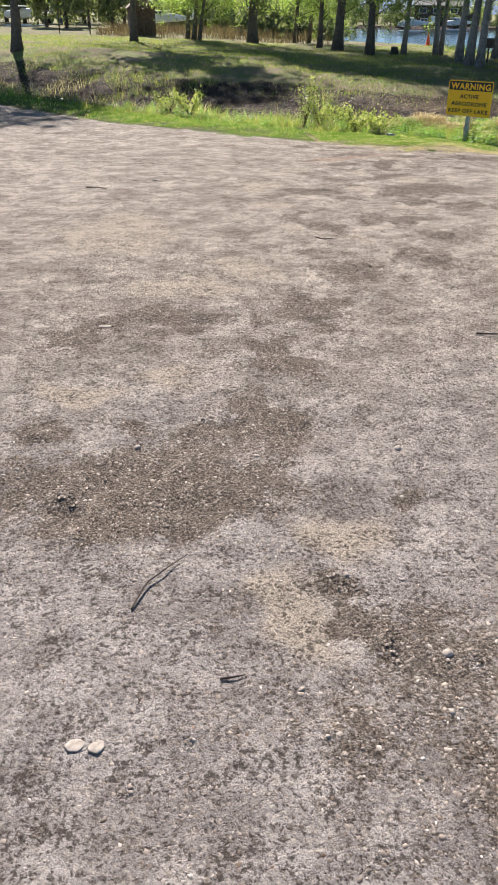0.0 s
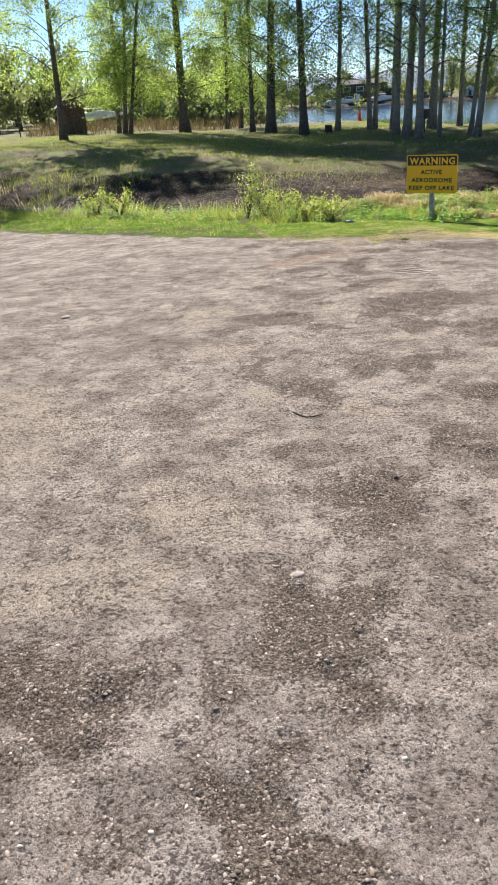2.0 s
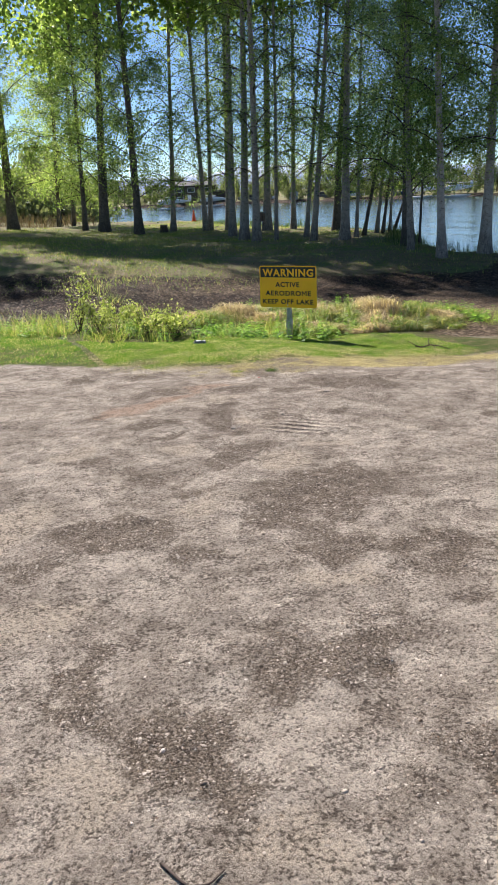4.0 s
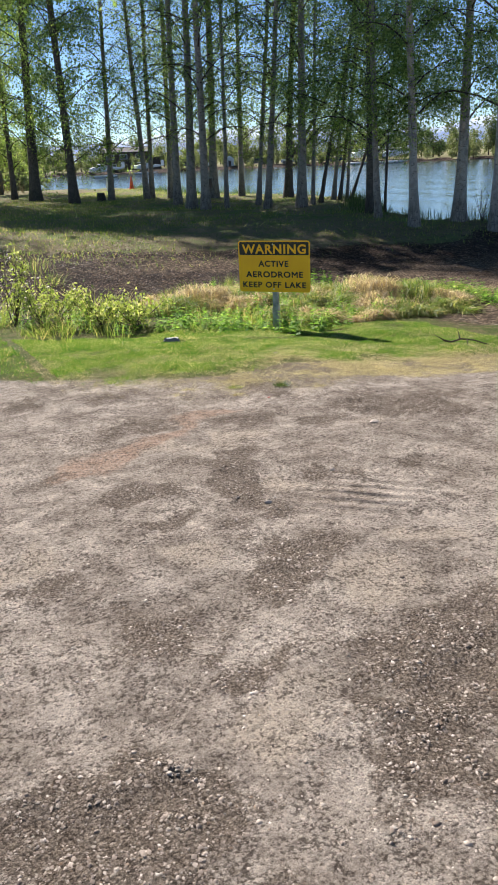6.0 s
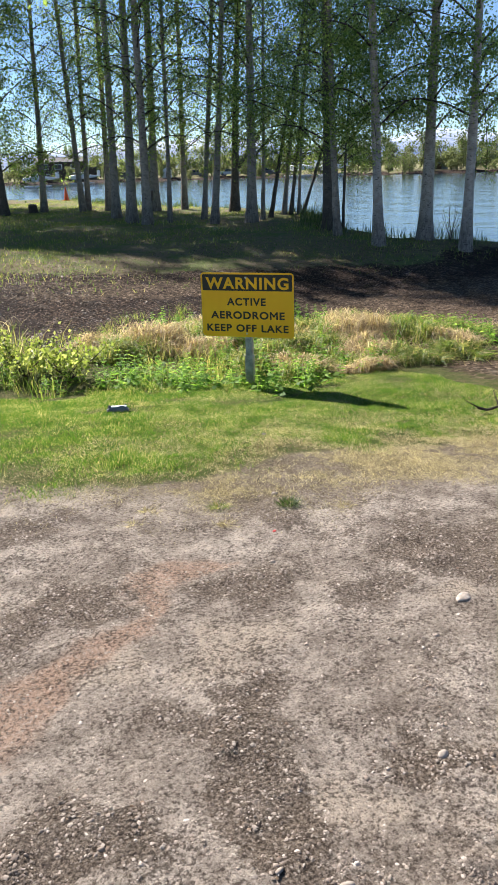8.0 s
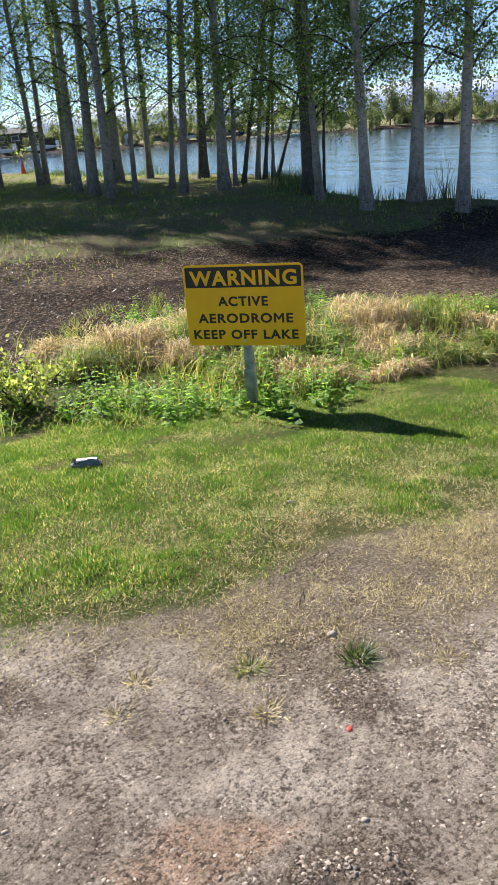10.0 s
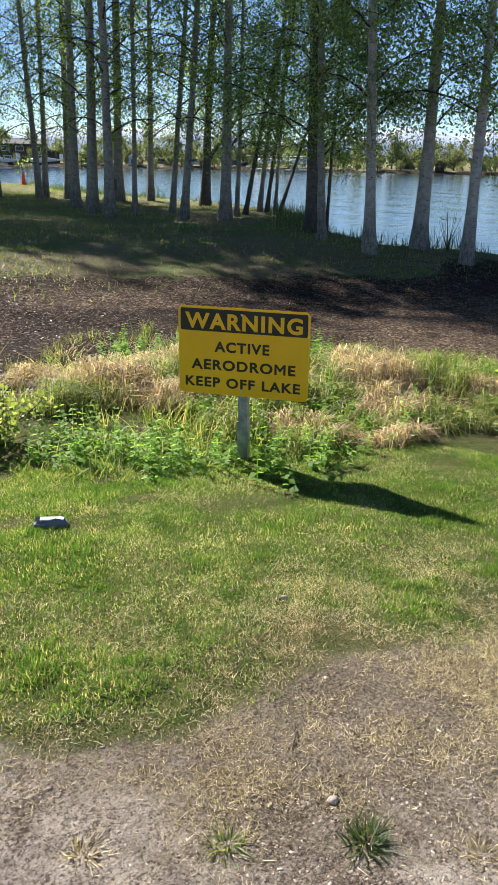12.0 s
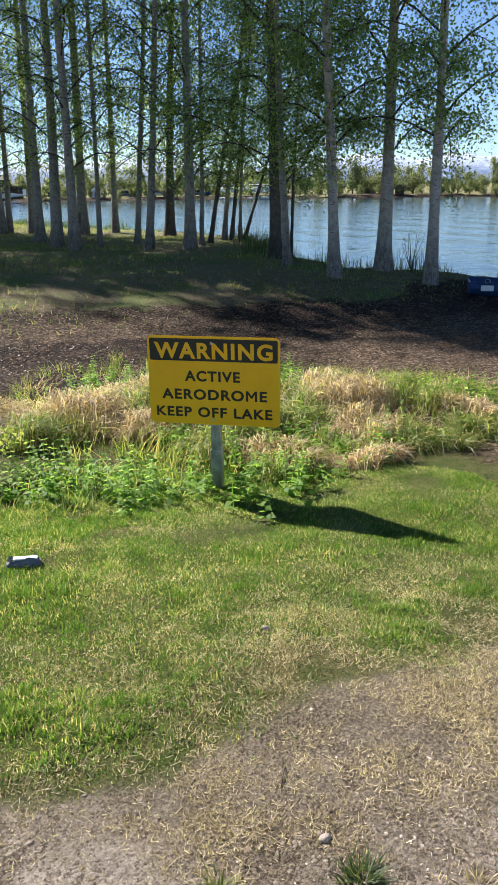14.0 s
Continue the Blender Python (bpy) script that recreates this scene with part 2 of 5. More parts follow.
def mountain_mat():
    """Far snow peaks: haze of the distant air is put into blue colours and glow."""
    g = Mat("hazed_snow_peaks", 0.9)
    z = g.node("SeparateXYZ", Vector=g.co).outputs[2]
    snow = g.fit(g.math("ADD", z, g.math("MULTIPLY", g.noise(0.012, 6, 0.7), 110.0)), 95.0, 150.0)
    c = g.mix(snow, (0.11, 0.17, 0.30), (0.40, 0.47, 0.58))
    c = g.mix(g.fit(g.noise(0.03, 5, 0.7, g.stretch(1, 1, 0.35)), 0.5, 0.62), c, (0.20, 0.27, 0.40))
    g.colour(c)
    # faint emission stands in for sky light scattered by the air between
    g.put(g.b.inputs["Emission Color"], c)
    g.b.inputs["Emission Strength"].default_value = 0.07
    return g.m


GROUND = ground_mat()
PEBBLE = stone_mat("gravel_stone", [(0.0, (0.10, 0.078, 0.062)), (0.35, (0.215, 0.174, 0.142)), (0.75, (0.37, 0.312, 0.26)), (0.93, (0.48, 0.42, 0.355)), (1.0, (0.66, 0.59, 0.52))])
CLOD = stone_mat("earth_clod", [(0.0, (0.10, 0.066, 0.044)), (0.6, (0.19, 0.135, 0.095)), (1.0, (0.30, 0.225, 0.16))])
STONE = plain("pale_stone", (0.38, 0.33, 0.28), 0.95, vary=0.3, scale=30.0, spec=0.05)
GRASS = leaf_mat("lawn_grass", [(0.0, (0.055, 0.135, 0.018)), (0.4, (0.10, 0.215, 0.03)), (0.72, (0.165, 0.255, 0.05)), (0.87, (0.35, 0.335, 0.13)), (1.0, (0.64, 0.56, 0.34))], 0.5, 0.5, 1.42, 1.2)
STRAW = leaf_mat("dry_grass", [(0.0, (0.15, 0.115, 0.07)), (0.4, (0.40, 0.335, 0.225)), (1.0, (0.76, 0.67, 0.49))], 0.4, 0.7, 1.6, 0.8)
DRY = leaf_mat("bleached_grass", [(0.0, (0.20, 0.145, 0.09)), (0.45, (0.43, 0.335, 0.225)), (1.0, (0.72, 0.60, 0.43))], 0.42, 0.7, 1.6)
TALL = leaf_mat("tall_grass", [(0.0, (0.08, 0.14, 0.028)), (0.5, (0.18, 0.245, 0.055)), (0.8, (0.30, 0.31, 0.11)), (1.0, (0.50, 0.40, 0.22))], 0.5, 0.5, 1.6)
WEED = leaf_mat("weed_leaf", [(0.0, (0.075, 0.17, 0.028)), (0.6, (0.15, 0.28, 0.045)), (1.0, (0.27, 0.39, 0.10))], 0.55, 0.65, 2.0)
SHRUB = leaf_mat("shrub_leaf", [(0.0, (0.14, 0.2, 0.04)), (0.6, (0.28, 0.33, 0.09)), (1.0, (0.44, 0.44, 0.22))], 0.5, 0.5, 1.5)
LEAF = leaf_mat("birch_leaf", [(0.0, (0.075, 0.12, 0.033)), (0.5, (0.14, 0.2, 0.056)), (1.0, (0.28, 0.33, 0.12))], 0.55, 0.45, 2.5)
# far foliage: distance haze put into the leaf greens, paler and flatter
WILLOW = leaf_mat("hazed_willow_leaf", [(0.0, (0.16, 0.195, 0.095)), (0.5, (0.215, 0.25, 0.125)), (1.0, (0.28, 0.305, 0.165))], 0.45, 0.6, 1.05)
REED = leaf_mat("reed", [(0.0, (0.09, 0.065, 0.045)), (0.6, (0.16, 0.12, 0.08)), (1.0, (0.25, 0.20, 0.14))], 0.3, 0.8, 1.1)
SEDGE = leaf_mat("shore_sedge", [(0.0, (0.035, 0.065, 0.022)), (0.6, (0.07, 0.11, 0.035)), (1.0, (0.14, 0.17, 0.06))], 0.4)
DEAD = leaf_mat("dead_leaf", [(0.0, (0.045, 0.03, 0.022)), (0.7, (0.14, 0.09, 0.062)), (1.0, (0.32, 0.22, 0.15))], 0.12, 0.45, 1.0)
BARK_PALE = bark_mat("birch_bark_pale", (0.46, 0.415, 0.36), (0.055, 0.045, 0.04))
BARK_GREY = bark_mat("birch_bark_grey", (0.36, 0.32, 0.275), (0.05, 0.042, 0.036))
BARK_DARK = bark_mat("birch_bark_dark", (0.15, 0.128, 0.108), (0.03, 0.026, 0.023))
TWIG = plain("twig_bark", (0.075, 0.055, 0.045), 0.9, vary=0.4, scale=20.0)
WATER = water_mat()
PEAKS = mountain_mat()
YELLOW = plain("sign_yellow", (1.0, 0.50, 0.004), 0.42, vary=0.06, scale=3.0, spec=0.5)
BLACK = plain("sign_black", (0.018, 0.013, 0.011), 0.45, vary=0.3, scale=5.0, spec=0.5)
ZINC = plain("galvanised_steel", (0.36, 0.37, 0.37), 0.5, 0.7, 0.3, 14.0)
BOLT = plain("bolt_steel", (0.6, 0.58, 0.55), 0.35, 0.9, 0.1)
HOLE = plain("hole_dark", (0.02, 0.02, 0.02), 0.9)
WHITE = plain("white_paint", (0.8, 0.8, 0.79), 0.4, vary=0.06)
BLUE = plain("blue_boat_paint", (0.02, 0.05, 0.13), 0.45, vary=0.2)
GREY = plain("grey_rubber", (0.16, 0.165, 0.175), 0.7, vary=0.3)
DARKWOOD = plain("dark_timber", (0.11, 0.078, 0.06), 0.85, vary=0.3)
ROOF = plain("grey_roof", (0.13, 0.125, 0.12), 0.9, vary=0.3)
GLASS = plain("dark_window", (0.04, 0.05, 0.06), 0.08, vary=0.1, spec=0.6)
ORANGE = plain("cone_orange", (0.75, 0.12, 0.04), 0.5, vary=0.1)
RED = plain("red_scrap", (0.55, 0.06, 0.05), 0.5, vary=0.2)
BLUEGREY = plain("blue_grey_siding", (0.25, 0.30, 0.36), 0.7, vary=0.15)


# ---- helpers for meshes ----
rng = np.random.default_rng(7)


def quick(name, verts, faces):
    """A mesh from arrays of places and of faces with the same number of corners."""
    verts, faces = np.asarray(verts, np.float32), np.asarray(faces, np.int32)
    me = bpy.data.meshes.new(name)
    me.vertices.add(len(verts))
    me.vertices.foreach_set("co", verts.ravel())
    n, k = faces.shape
    me.loops.add(n * k)
    me.loops.foreach_set("vertex_index", faces.ravel())
    me.polygons.add(n)
    me.polygons.foreach_set("loop_start", np.arange(0, n * k, k, dtype=np.int32))
    me.update(calc_edges=True)
    return me


def linked(name, me, material, parent=None, label="", smooth=False):
    me.materials.append(material)
    if smooth:
        me.polygons.foreach_set("use_smooth", np.ones(len(me.polygons), bool))
    ob = new(name, me)
    ob.parent = parent
    if label:
        tagged(ob, label)
    return ob


def part(name, bm, material, parent=None, label="", smooth=False):
    """Links a bmesh as one mesh object under a thing or a part."""
    me = bpy.data.meshes.new(name)
    bm.to_mesh(me)
    bm.free()
    return linked(name, me, material, parent, label, smooth)


def thing(name, m, label, category, group="", kind=""):
    ob = new(name)
    ob.matrix_basis = m
    ob.empty_display_size = 0.1
    return tagged(ob, label, category, group, kind)


def box(bm, cx, cy, cz, sx, sy, sz, m=None, bevel=0.0):
    made = bmesh.ops.create_cube(bm, size=1.0, matrix=Matrix.Translation((cx, cy, cz)) @ Matrix.Diagonal((sx, sy, sz, 1)))
    if bevel:
        edges = {e for v in made["verts"] for e in v.link_edges}
        made = bmesh.ops.bevel(bm, geom=list(edges), offset=bevel, segments=2, affect="EDGES", profile=0.5)
    if m:
        bmesh.ops.transform(bm, matrix=m, verts=list({v for v in made["verts"]}))
    return bm


def rod(bm, a, b, r0, r1=None, sides=8):
    a, b = Vector(a), Vector(b)
    d = b - a
    q = d.to_track_quat("Z", "Y").to_matrix().to_4x4()
    bmesh.ops.create_cone(bm, cap_ends=True, segments=sides, radius1=r0, radius2=r0 if r1 is None else r1, depth=d.length, matrix=Matrix.Translation((a + b) / 2) @ q)
    return bm


def tube(pts, radii, sides):
    """Rings of a tapering, bending stem: places and quads."""
    pts, radii = np.asarray(pts, float), np.asarray(radii, float)
    d = np.gradient(pts, axis=0)
    d /= np.linalg.norm(d, axis=1)[:, None] + 1e-9
    ref = np.array([0.31, 0.95, 0.05]) if abs(d[0][2]) > 0.7 else np.array([0.05, 0.1, 1.0])
    u = np.cross(d, ref)
    u /= np.linalg.norm(u, axis=1)[:, None]
    v = np.cross(d, u)
    a = np.linspace(0, 2 * np.pi, sides, endpoint=False)
    ring = u[:, None, :] * np.cos(a)[None, :, None] + v[:, None, :] * np.sin(a)[None, :, None]
    verts = (pts[:, None, :] + ring * radii[:, None, None]).reshape(-1, 3)
    i, j = np.meshgrid(np.arange(len(pts) - 1), np.arange(sides), indexing="ij")
    a0, a1 = i * sides + j, i * sides + (j + 1) % sides
    return verts, np.stack([a0, a1, a1 + sides, a0 + sides], -1).reshape(-1, 4)


def joined(pieces):
    vs, fs, n = [], [], 0
    for v, f in pieces:
        vs.append(v), fs.append(f + n)
        n += len(v)
    return np.concatenate(vs), np.concatenate(fs)


def unit(n, r=rng):
    v = r.normal(size=(n, 3))
    return v / np.linalg.norm(v, axis=1)[:, None]


def leaves(c, size, r=rng, droop=0.3, wide=0.62):
    """A small folded, pointed leaf at each place of c."""
    n = len(c)
    u = unit(n, r)
    u[:, 2] -= droop
    u /= np.linalg.norm(u, axis=1)[:, None]
    w = np.cross(u, unit(n, r))
    w /= np.linalg.norm(w, axis=1)[:, None]
    nn = np.cross(u, w)
    size = np.broadcast_to(size, (n,)) * r.uniform(0.7, 1.25, n)
    L, W = (u * size[:, None]) / 2, w * (size * wide / 2)[:, None]
    lift = nn * (size * 0.12)[:, None]
    v = np.stack([c - L, c + W + lift - L * 0.15, c + L, c - W + lift - L * 0.15], 1).reshape(-1, 3)
    return v, np.arange(4 * n).reshape(n, 4)


def blades(base, height, lean, width, r=rng):
    """Bent grass blades: two quads each, the upper one tapering to its tip."""
    n = len(base)
    a = r.uniform(0, 2 * np.pi, n)
    side = np.stack([np.cos(a), np.sin(a), np.zeros(n)], 1) * (np.broadcast_to(width, (n,)) / 2)[:, None]
    up = np.stack([np.zeros(n), np.zeros(n), np.ones(n)], 1) * np.broadcast_to(height, (n,))[:, None]
    mid = base + up * 0.55 + lean * 0.35
    tip = base + up + lean
    v = np.stack([base - side, base + side, mid + side * 0.8, mid - side * 0.8, tip + side * 0.15, tip - side * 0.15], 1).reshape(-1, 3)
    k = np.arange(n)[:, None] * 6
    return v, np.concatenate([k + [0, 1, 2, 3], k + [3, 2, 4, 5]])


def slips(base, height, lean, width, r=rng):
    """Short grass slips, one tapering quad each."""
    n = len(base)
    a = r.uniform(0, 2 * np.pi, n)
    side = np.stack([np.cos(a), np.sin(a), np.zeros(n)], 1) * (width / 2)
    tip = base + lean + np.stack([np.zeros(n), np.zeros(n), np.broadcast_to(height, (n,))], 1)
    v = np.stack([base - side, base + side, tip + side * 0.25, tip - side * 0.25], 1).reshape(-1, 3)
    return v, np.arange(4 * n).reshape(n, 4)


_lat = np.random.default_rng(11).random((256, 256))


def value_noise(x, y, scale):
    x, y = np.asarray(x, float) * scale, np.asarray(y, float) * scale
    i, j = np.floor(x).astype(int), np.floor(y).astype(int)
    fx, fy = x - i, y - j
    fx, fy = fx * fx * (3 - 2 * fx), fy * fy * (3 - 2 * fy)
    at = lambda p, q: _lat[p % 256, q % 256]
    return (at(i, j) * (1 - fx) + at(i + 1, j) * fx) * (1 - fy) + (at(i, j + 1) * (1 - fx) + at(i + 1, j + 1) * fx) * fy


def soft(v, a, b):
    t = np.clip((v - a) / (b - a), 0, 1)
    return t * t * (3 - 2 * t)


# ---- the lie of the land ----
EDGE_X = [-60, -14, -8, -5, -2, 0, 1.5, 3, 4.2, 6, 9, 14, 40]
EDGE_Y = [70, 32, 25.5, 21.6, 17.9, 16.4, 15.05, 14.05, 13.9, 13.6, 13.3, 12.7, 9]
SHORE = np.array([(90, -30), (45, 2), (30, 14), (20, 19.5), (17, 22.5), (15.9, 24.8), (14.6, 26.3), (14.9, 28.6), (15.9, 30.6), (17.4, 33), (18.3, 36), (18, 40), (17, 45),
                  (16.5, 52), (17.5, 60), (12, 66), (6, 71), (2, 80), (-2, 95), (-8, 125), (-14, 150), (-40, 230)], float)
LAKE_Z, FAR_R = -1.3, 174.0


def past_edge(x, y):
    """Metres beyond the edge of the gravel lot."""
    return (y - np.interp(x, EDGE_X, EDGE_Y)) * 0.85


def to_shore(x, y):
    """Signed metres to the lake's near edge: positive out on the lake's side."""
    best, sign = np.full(np.shape(x), 1e9), np.zeros(np.shape(x))
    for (ax, ay), (bx, by) in zip(SHORE[:-1], SHORE[1:]):
        dx, dy = bx - ax, by - ay
        t = np.clip(((x - ax) * dx + (y - ay) * dy) / (dx * dx + dy * dy), 0, 1)
        d = np.hypot(x - ax - t * dx, y - ay - t * dy)
        s = np.sign((x - ax) * dy - (y - ay) * dx)
        near = d < best
        best, sign = np.where(near, d, best), np.where(near, s, sign)
    return best * sign


# patches in the gravel: x, y, half width, half depth
DARK = [(-0.79, 3.43, 0.38, 0.38), (-1.24, 3.97, 0.16, 0.11), (-0.43, 4.05, 0.19, 0.24), (-0.17, 4.77, 0.16, 0.36), (0.12, 5.28, 0.18, 0.39), (0.5, 6.12, 0.25, 0.33),
        (0.09, 3.4, 0.12, 0.1), (-0.19, 2.72, 0.08, 0.09), (-0.08, 2.64, 0.06, 0.09), (-0.82, 5.26, 0.17, 0.15), (-1.3, 4.97, 0.11, 0.13), (0.66, 9.51, 0.2, 0.2),
        (0.23, 9.26, 0.22, 0.13), (0.92, 9.1, 0.13, 0.11), (0.39, 8.28, 0.1, 0.45), (0.52, 7.72, 0.24, 0.16), (1.97, 9.66, 0.45, 0.37), (1.78, 10.51, 0.3, 0.4),
        (1.46, 7.22, 0.16, 0.15), (1.07, 6.59, 0.18, 0.3), (1.92, 13.79, 0.4, 0.3), (0.33, 6.89, 0.09, 0.08), (1.21, 7.78, 0.11, 0.1), (2.21, 8.64, 0.18, 0.22),
        (1.9, 12.9, 0.17, 0.17), (2.02, 11.3, 0.2, 0.3), (2.18, 11.78, 0.2, 0.15), (1.44, 11.68, 0.12, 0.15), (1.15, 10.29, 0.19, 0.19), (0.84, 10.75, 0.14, 0.14),
        (1.36, 13.96, 0.29, 0.18), (1.28, 9.94, 0.19, 0.12), (0.57, 9.52, 0.11, 0.09), (1.63, 9.2, 0.08, 0.21), (2.42, 12.52, 0.14, 0.13), (2.45, 11.33, 0.1, 0.08),
        (2.89, 12.26, 0.16, 0.1), (1.88, 11.03, 0.1, 0.07), (1.45, 11.2, 0.09, 0.1), (3.7, 12.2, 0.4, 0.3)]
PALE = [(-0.98, 3.44, 0.08, 0.07), (-0.72, 4.54, 0.17, 0.16), (-0.13, 3.12, 0.16, 0.2), (-1.16, 4.34, 0.18, 0.14), (-0.73, 5.88, 0.3, 0.29), (1.3, 9.63, 0.2, 0.15), (0.18, 9.94, 0.29, 0.34),
        (0.22, 7.56, 0.14, 0.14), (1.49, 8.55, 0.2, 0.11), (0.26, 8.65, 0.16, 0.27), (0.67, 7.28, 0.17, 0.13), (2.29, 12.13, 0.25, 0.16), (2.02, 10.2, 0.11, 0.14), (1.55, 10.87, 0.15, 0.17),
        (0.82, 11.1, 0.13, 0.22), (2.39, 10.39, 0.14, 0.11), (3.15, 12.0, 0.13, 0.09), (1.75, 12.3, 0.2, 0.15), (2.23, 11.3, 0.11, 0.12), (-0.4, 2.7, 0.15, 0.2), (-0.2, 6.3, 0.3, 0.4), (-1.2, 7.5, 0.5, 0.8)]
RUST = [(1.2 + 0.1 * k, 12.08 + 0.067 * k, 0.12, 0.075) for k in range(13)]


def patches(rows, x, y):
    x = x + 0.28 * (value_noise(x, y, 3.1) - 0.5) + 0.2 * (value_noise(x, y, 8.0) - 0.5)
    y = y + 0.28 * (value_noise(x + 40, y, 2.7) - 0.5) + 0.2 * (value_noise(x + 9, y, 7.0) - 0.5)
    return np.max([np.exp(-(((x - a) / (w * 1.15)) ** 2 + ((y - b) / (h * 1.15)) ** 2)) for a, b, w, h in rows], axis=0)


def loose_gravel(x, y):
    """Where the packed fines are broken up into loose dark gravel, 0 to 1."""
    f = 0.0
    for k, (sc, w) in enumerate(((1.1, 0.32), (2.6, 0.30), (5.7, 0.22), (11.3, 0.16))):
        c, d = math.cos(0.6 + k), math.sin(0.6 + k)
        f = f + w * value_noise((x * c - y * d) * (1.0 - 0.25 * (k == 0)) + 13 * k, (x * d + y * c) + 5 * k, sc)
    return soft(0.8 * f + 0.42 * patches(DARK, x, y) - 0.30 * patches(PALE, x, y), 0.39, 0.76)


def crumbs(x, y):
    """Small relief of the trodden lot: rough where the gravel is loose."""
    p = loose_gravel(x, y)
    c, d = math.cos(0.5), math.sin(0.5)
    u, v = x * c - y * d, x * d + y * c
    return (0.010 + 0.022 * p) * (value_noise(u, v, 9.0) - 0.5) + (0.006 + 0.014 * p) * (value_noise(v, u, 17.0) - 0.5)


def ground_z(x, y):
    x, y = np.asarray(x, float), np.asarray(y, float)
    s = past_edge(x, y)
    lot = np.interp(y, [-20, 0, 6.5, 9, 11.5, 13.3, 16, 30], [0.05, 0.01, 0.0, -0.10, -0.18, -0.27, -0.36, -0.4])
    lot = lot - 0.03 * soft(x, 2.5, 7)
    lot = lot + 0.018 * (value_noise(x, y, 0.9) - 0.5) + 0.014 * (value_noise(x + 7, y, 2.3) - 0.5) + 0.014 * (value_noise(x, y + 5, 4.5) - 0.5)
    lot = lot + crumbs(x, y) * (np.abs(x) < 12) * (y < 20)
    beyond = np.interp(s, [0, 1.5, 2.5, 4.0, 5.5, 7.0, 9.0, 11.5, 15.0], [-0.28, -0.42, -0.53, -0.62, -0.84, -0.88, -0.58, -0.34, -0.27])
    rise = soft(s, 8, 16) * np.interp(x, [-10, -6, 2, 8], [0.5, 0.42, 0.25, 0.0])
    beyond = beyond + rise + 0.12 * (value_noise(x, y, 0.7) - 0.5) + 0.05 * (value_noise(x, y, 2.7) - 0.5)
    beyond = beyond + 0.20 * np.exp(-((x - 5.6) ** 2 / 1.6 + (y - 18.6) ** 2 / 2.0)) + 0.14 * np.exp(-((x - 7.2) ** 2 / 1.4 + (y - 17.2) ** 2 / 1.0))
    z = lot + (beyond - lot) * soft(s, 0.0, 1.6) - 0.13 * soft(x, 3.5, 5.3) * soft(y, 12.0, 13.6) * (1 - soft(s, 4.0, 7.0))
    w = to_shore(x, y)
    z = z + (-2.4 - z) * soft(w, -0.35, 2.2)
    r, az = np.hypot(x - 2, y - 12), np.arctan2(x - 2, y - 12)
    far = soft(r + 5 * (value_noise(az * 60, az * 0, 1.0) - 0.5), FAR_R - 4, FAR_R + 8) * (y > 0)
    z = z + far * (w > 0) * (1.65 + 0.25 * soft(r, 180, 230))
    return z


def axis(lo, dense0, dense1, hi, fine, mid, mid_lo, mid_hi, coarse, end):
    """Grid lines: fine near the walk, wider away from it, out to the horizon."""
    v = list(np.arange(dense0, dense1, fine)) + list(np.arange(dense1, mid_hi, mid)) + list(np.arange(mid_hi, hi, coarse))
    v = list(np.arange(lo, mid_lo, coarse)) + list(np.arange(mid_lo, dense0, mid)) + v
    step, p = coarse, hi
    while p < end:
        v.append(p)
        step *= 1.35
        p += step
    step, p = coarse, lo - coarse
    while p > -end:
        v.insert(0, p)
        step *= 1.35
        p -= step
    return np.array(v)


xs = axis(-60, -2.8, 6.4, 240, 0.045, 0.3, -16, 24, 4.0, 4700)
ys = axis(-20, 1.6, 15.4, 240, 0.045, 0.35, -6, 72, 4.0, 4700)
gx, gy = np.meshgrid(xs, ys, indexing="ij")
gx, gy = gx.ravel(), gy.ravel()
gz = ground_z(gx, gy)
nx, ny = len(xs), len(ys)
ii, jj = np.meshgrid(np.arange(nx - 1), np.arange(ny - 1), indexing="ij")
k0 = (ii * ny + jj).ravel()
ground_me = quick("ground", np.stack([gx, gy, gz], 1), np.stack([k0, k0 + ny, k0 + ny + 1, k0 + 1], 1))

s_e, w_e = past_edge(gx, gy), to_shore(gx, gy)
wob = (value_noise(gx, gy, 0.55) - 0.5) * 1.4
side_path = soft(gx, 6.0, 7.6)
mud_a = soft(s_e + wob, 3.6, 4.6) * (1 - soft(s_e + wob + 1.6 * soft(gx, 4, 8), 9.6, 11.6)) * soft(gx, -12, -7)
masks = {
    "straw": soft(s_e, -1.1, -0.35) * (1 - soft(s_e, 0.5, 1.3)) * (0.3 + 0.7 * soft(gx, 2.0, 3.4)) + 0.6 * side_path * soft(s_e, -0.3, 0.5),
    "lawn": soft(s_e + 0.25 * (1 - soft(gx, 2.4, 3.6)), -0.25, 0.35) * (1 - 0.9 * side_path),
    "bank": soft(s_e, 5.5, 7.0) * (1 - soft(w_e, -0.1, 0.6)) + (np.hypot(gx - 2, gy - 12) > 150),
    "mud": np.maximum(mud_a, soft(w_e, 0.0, 0.8) * (np.hypot(gx - 2, gy - 12) < 183)),
    "litter": 1.0 * side_path * soft(s_e, 0.6, 1.4) * (1 - soft(s_e, 5.5, 9.0)) + 0.75 * soft(s_e, 7.5, 8.5) * (1 - soft(s_e, 9.5, 12)) * soft(gx, 2, 6) * (0.2 + 0.8 * value_noise(gx, gy, 0.4)),
    "dark": loose_gravel(gx, gy),
    "pale": patches(PALE, gx, gy),
    "rust": patches(RUST, gx, gy),
    "ruts": np.exp(-(((gx - 2.44) / 0.24) ** 2 + ((gy - 11.0) / 0.2) ** 2)),
}
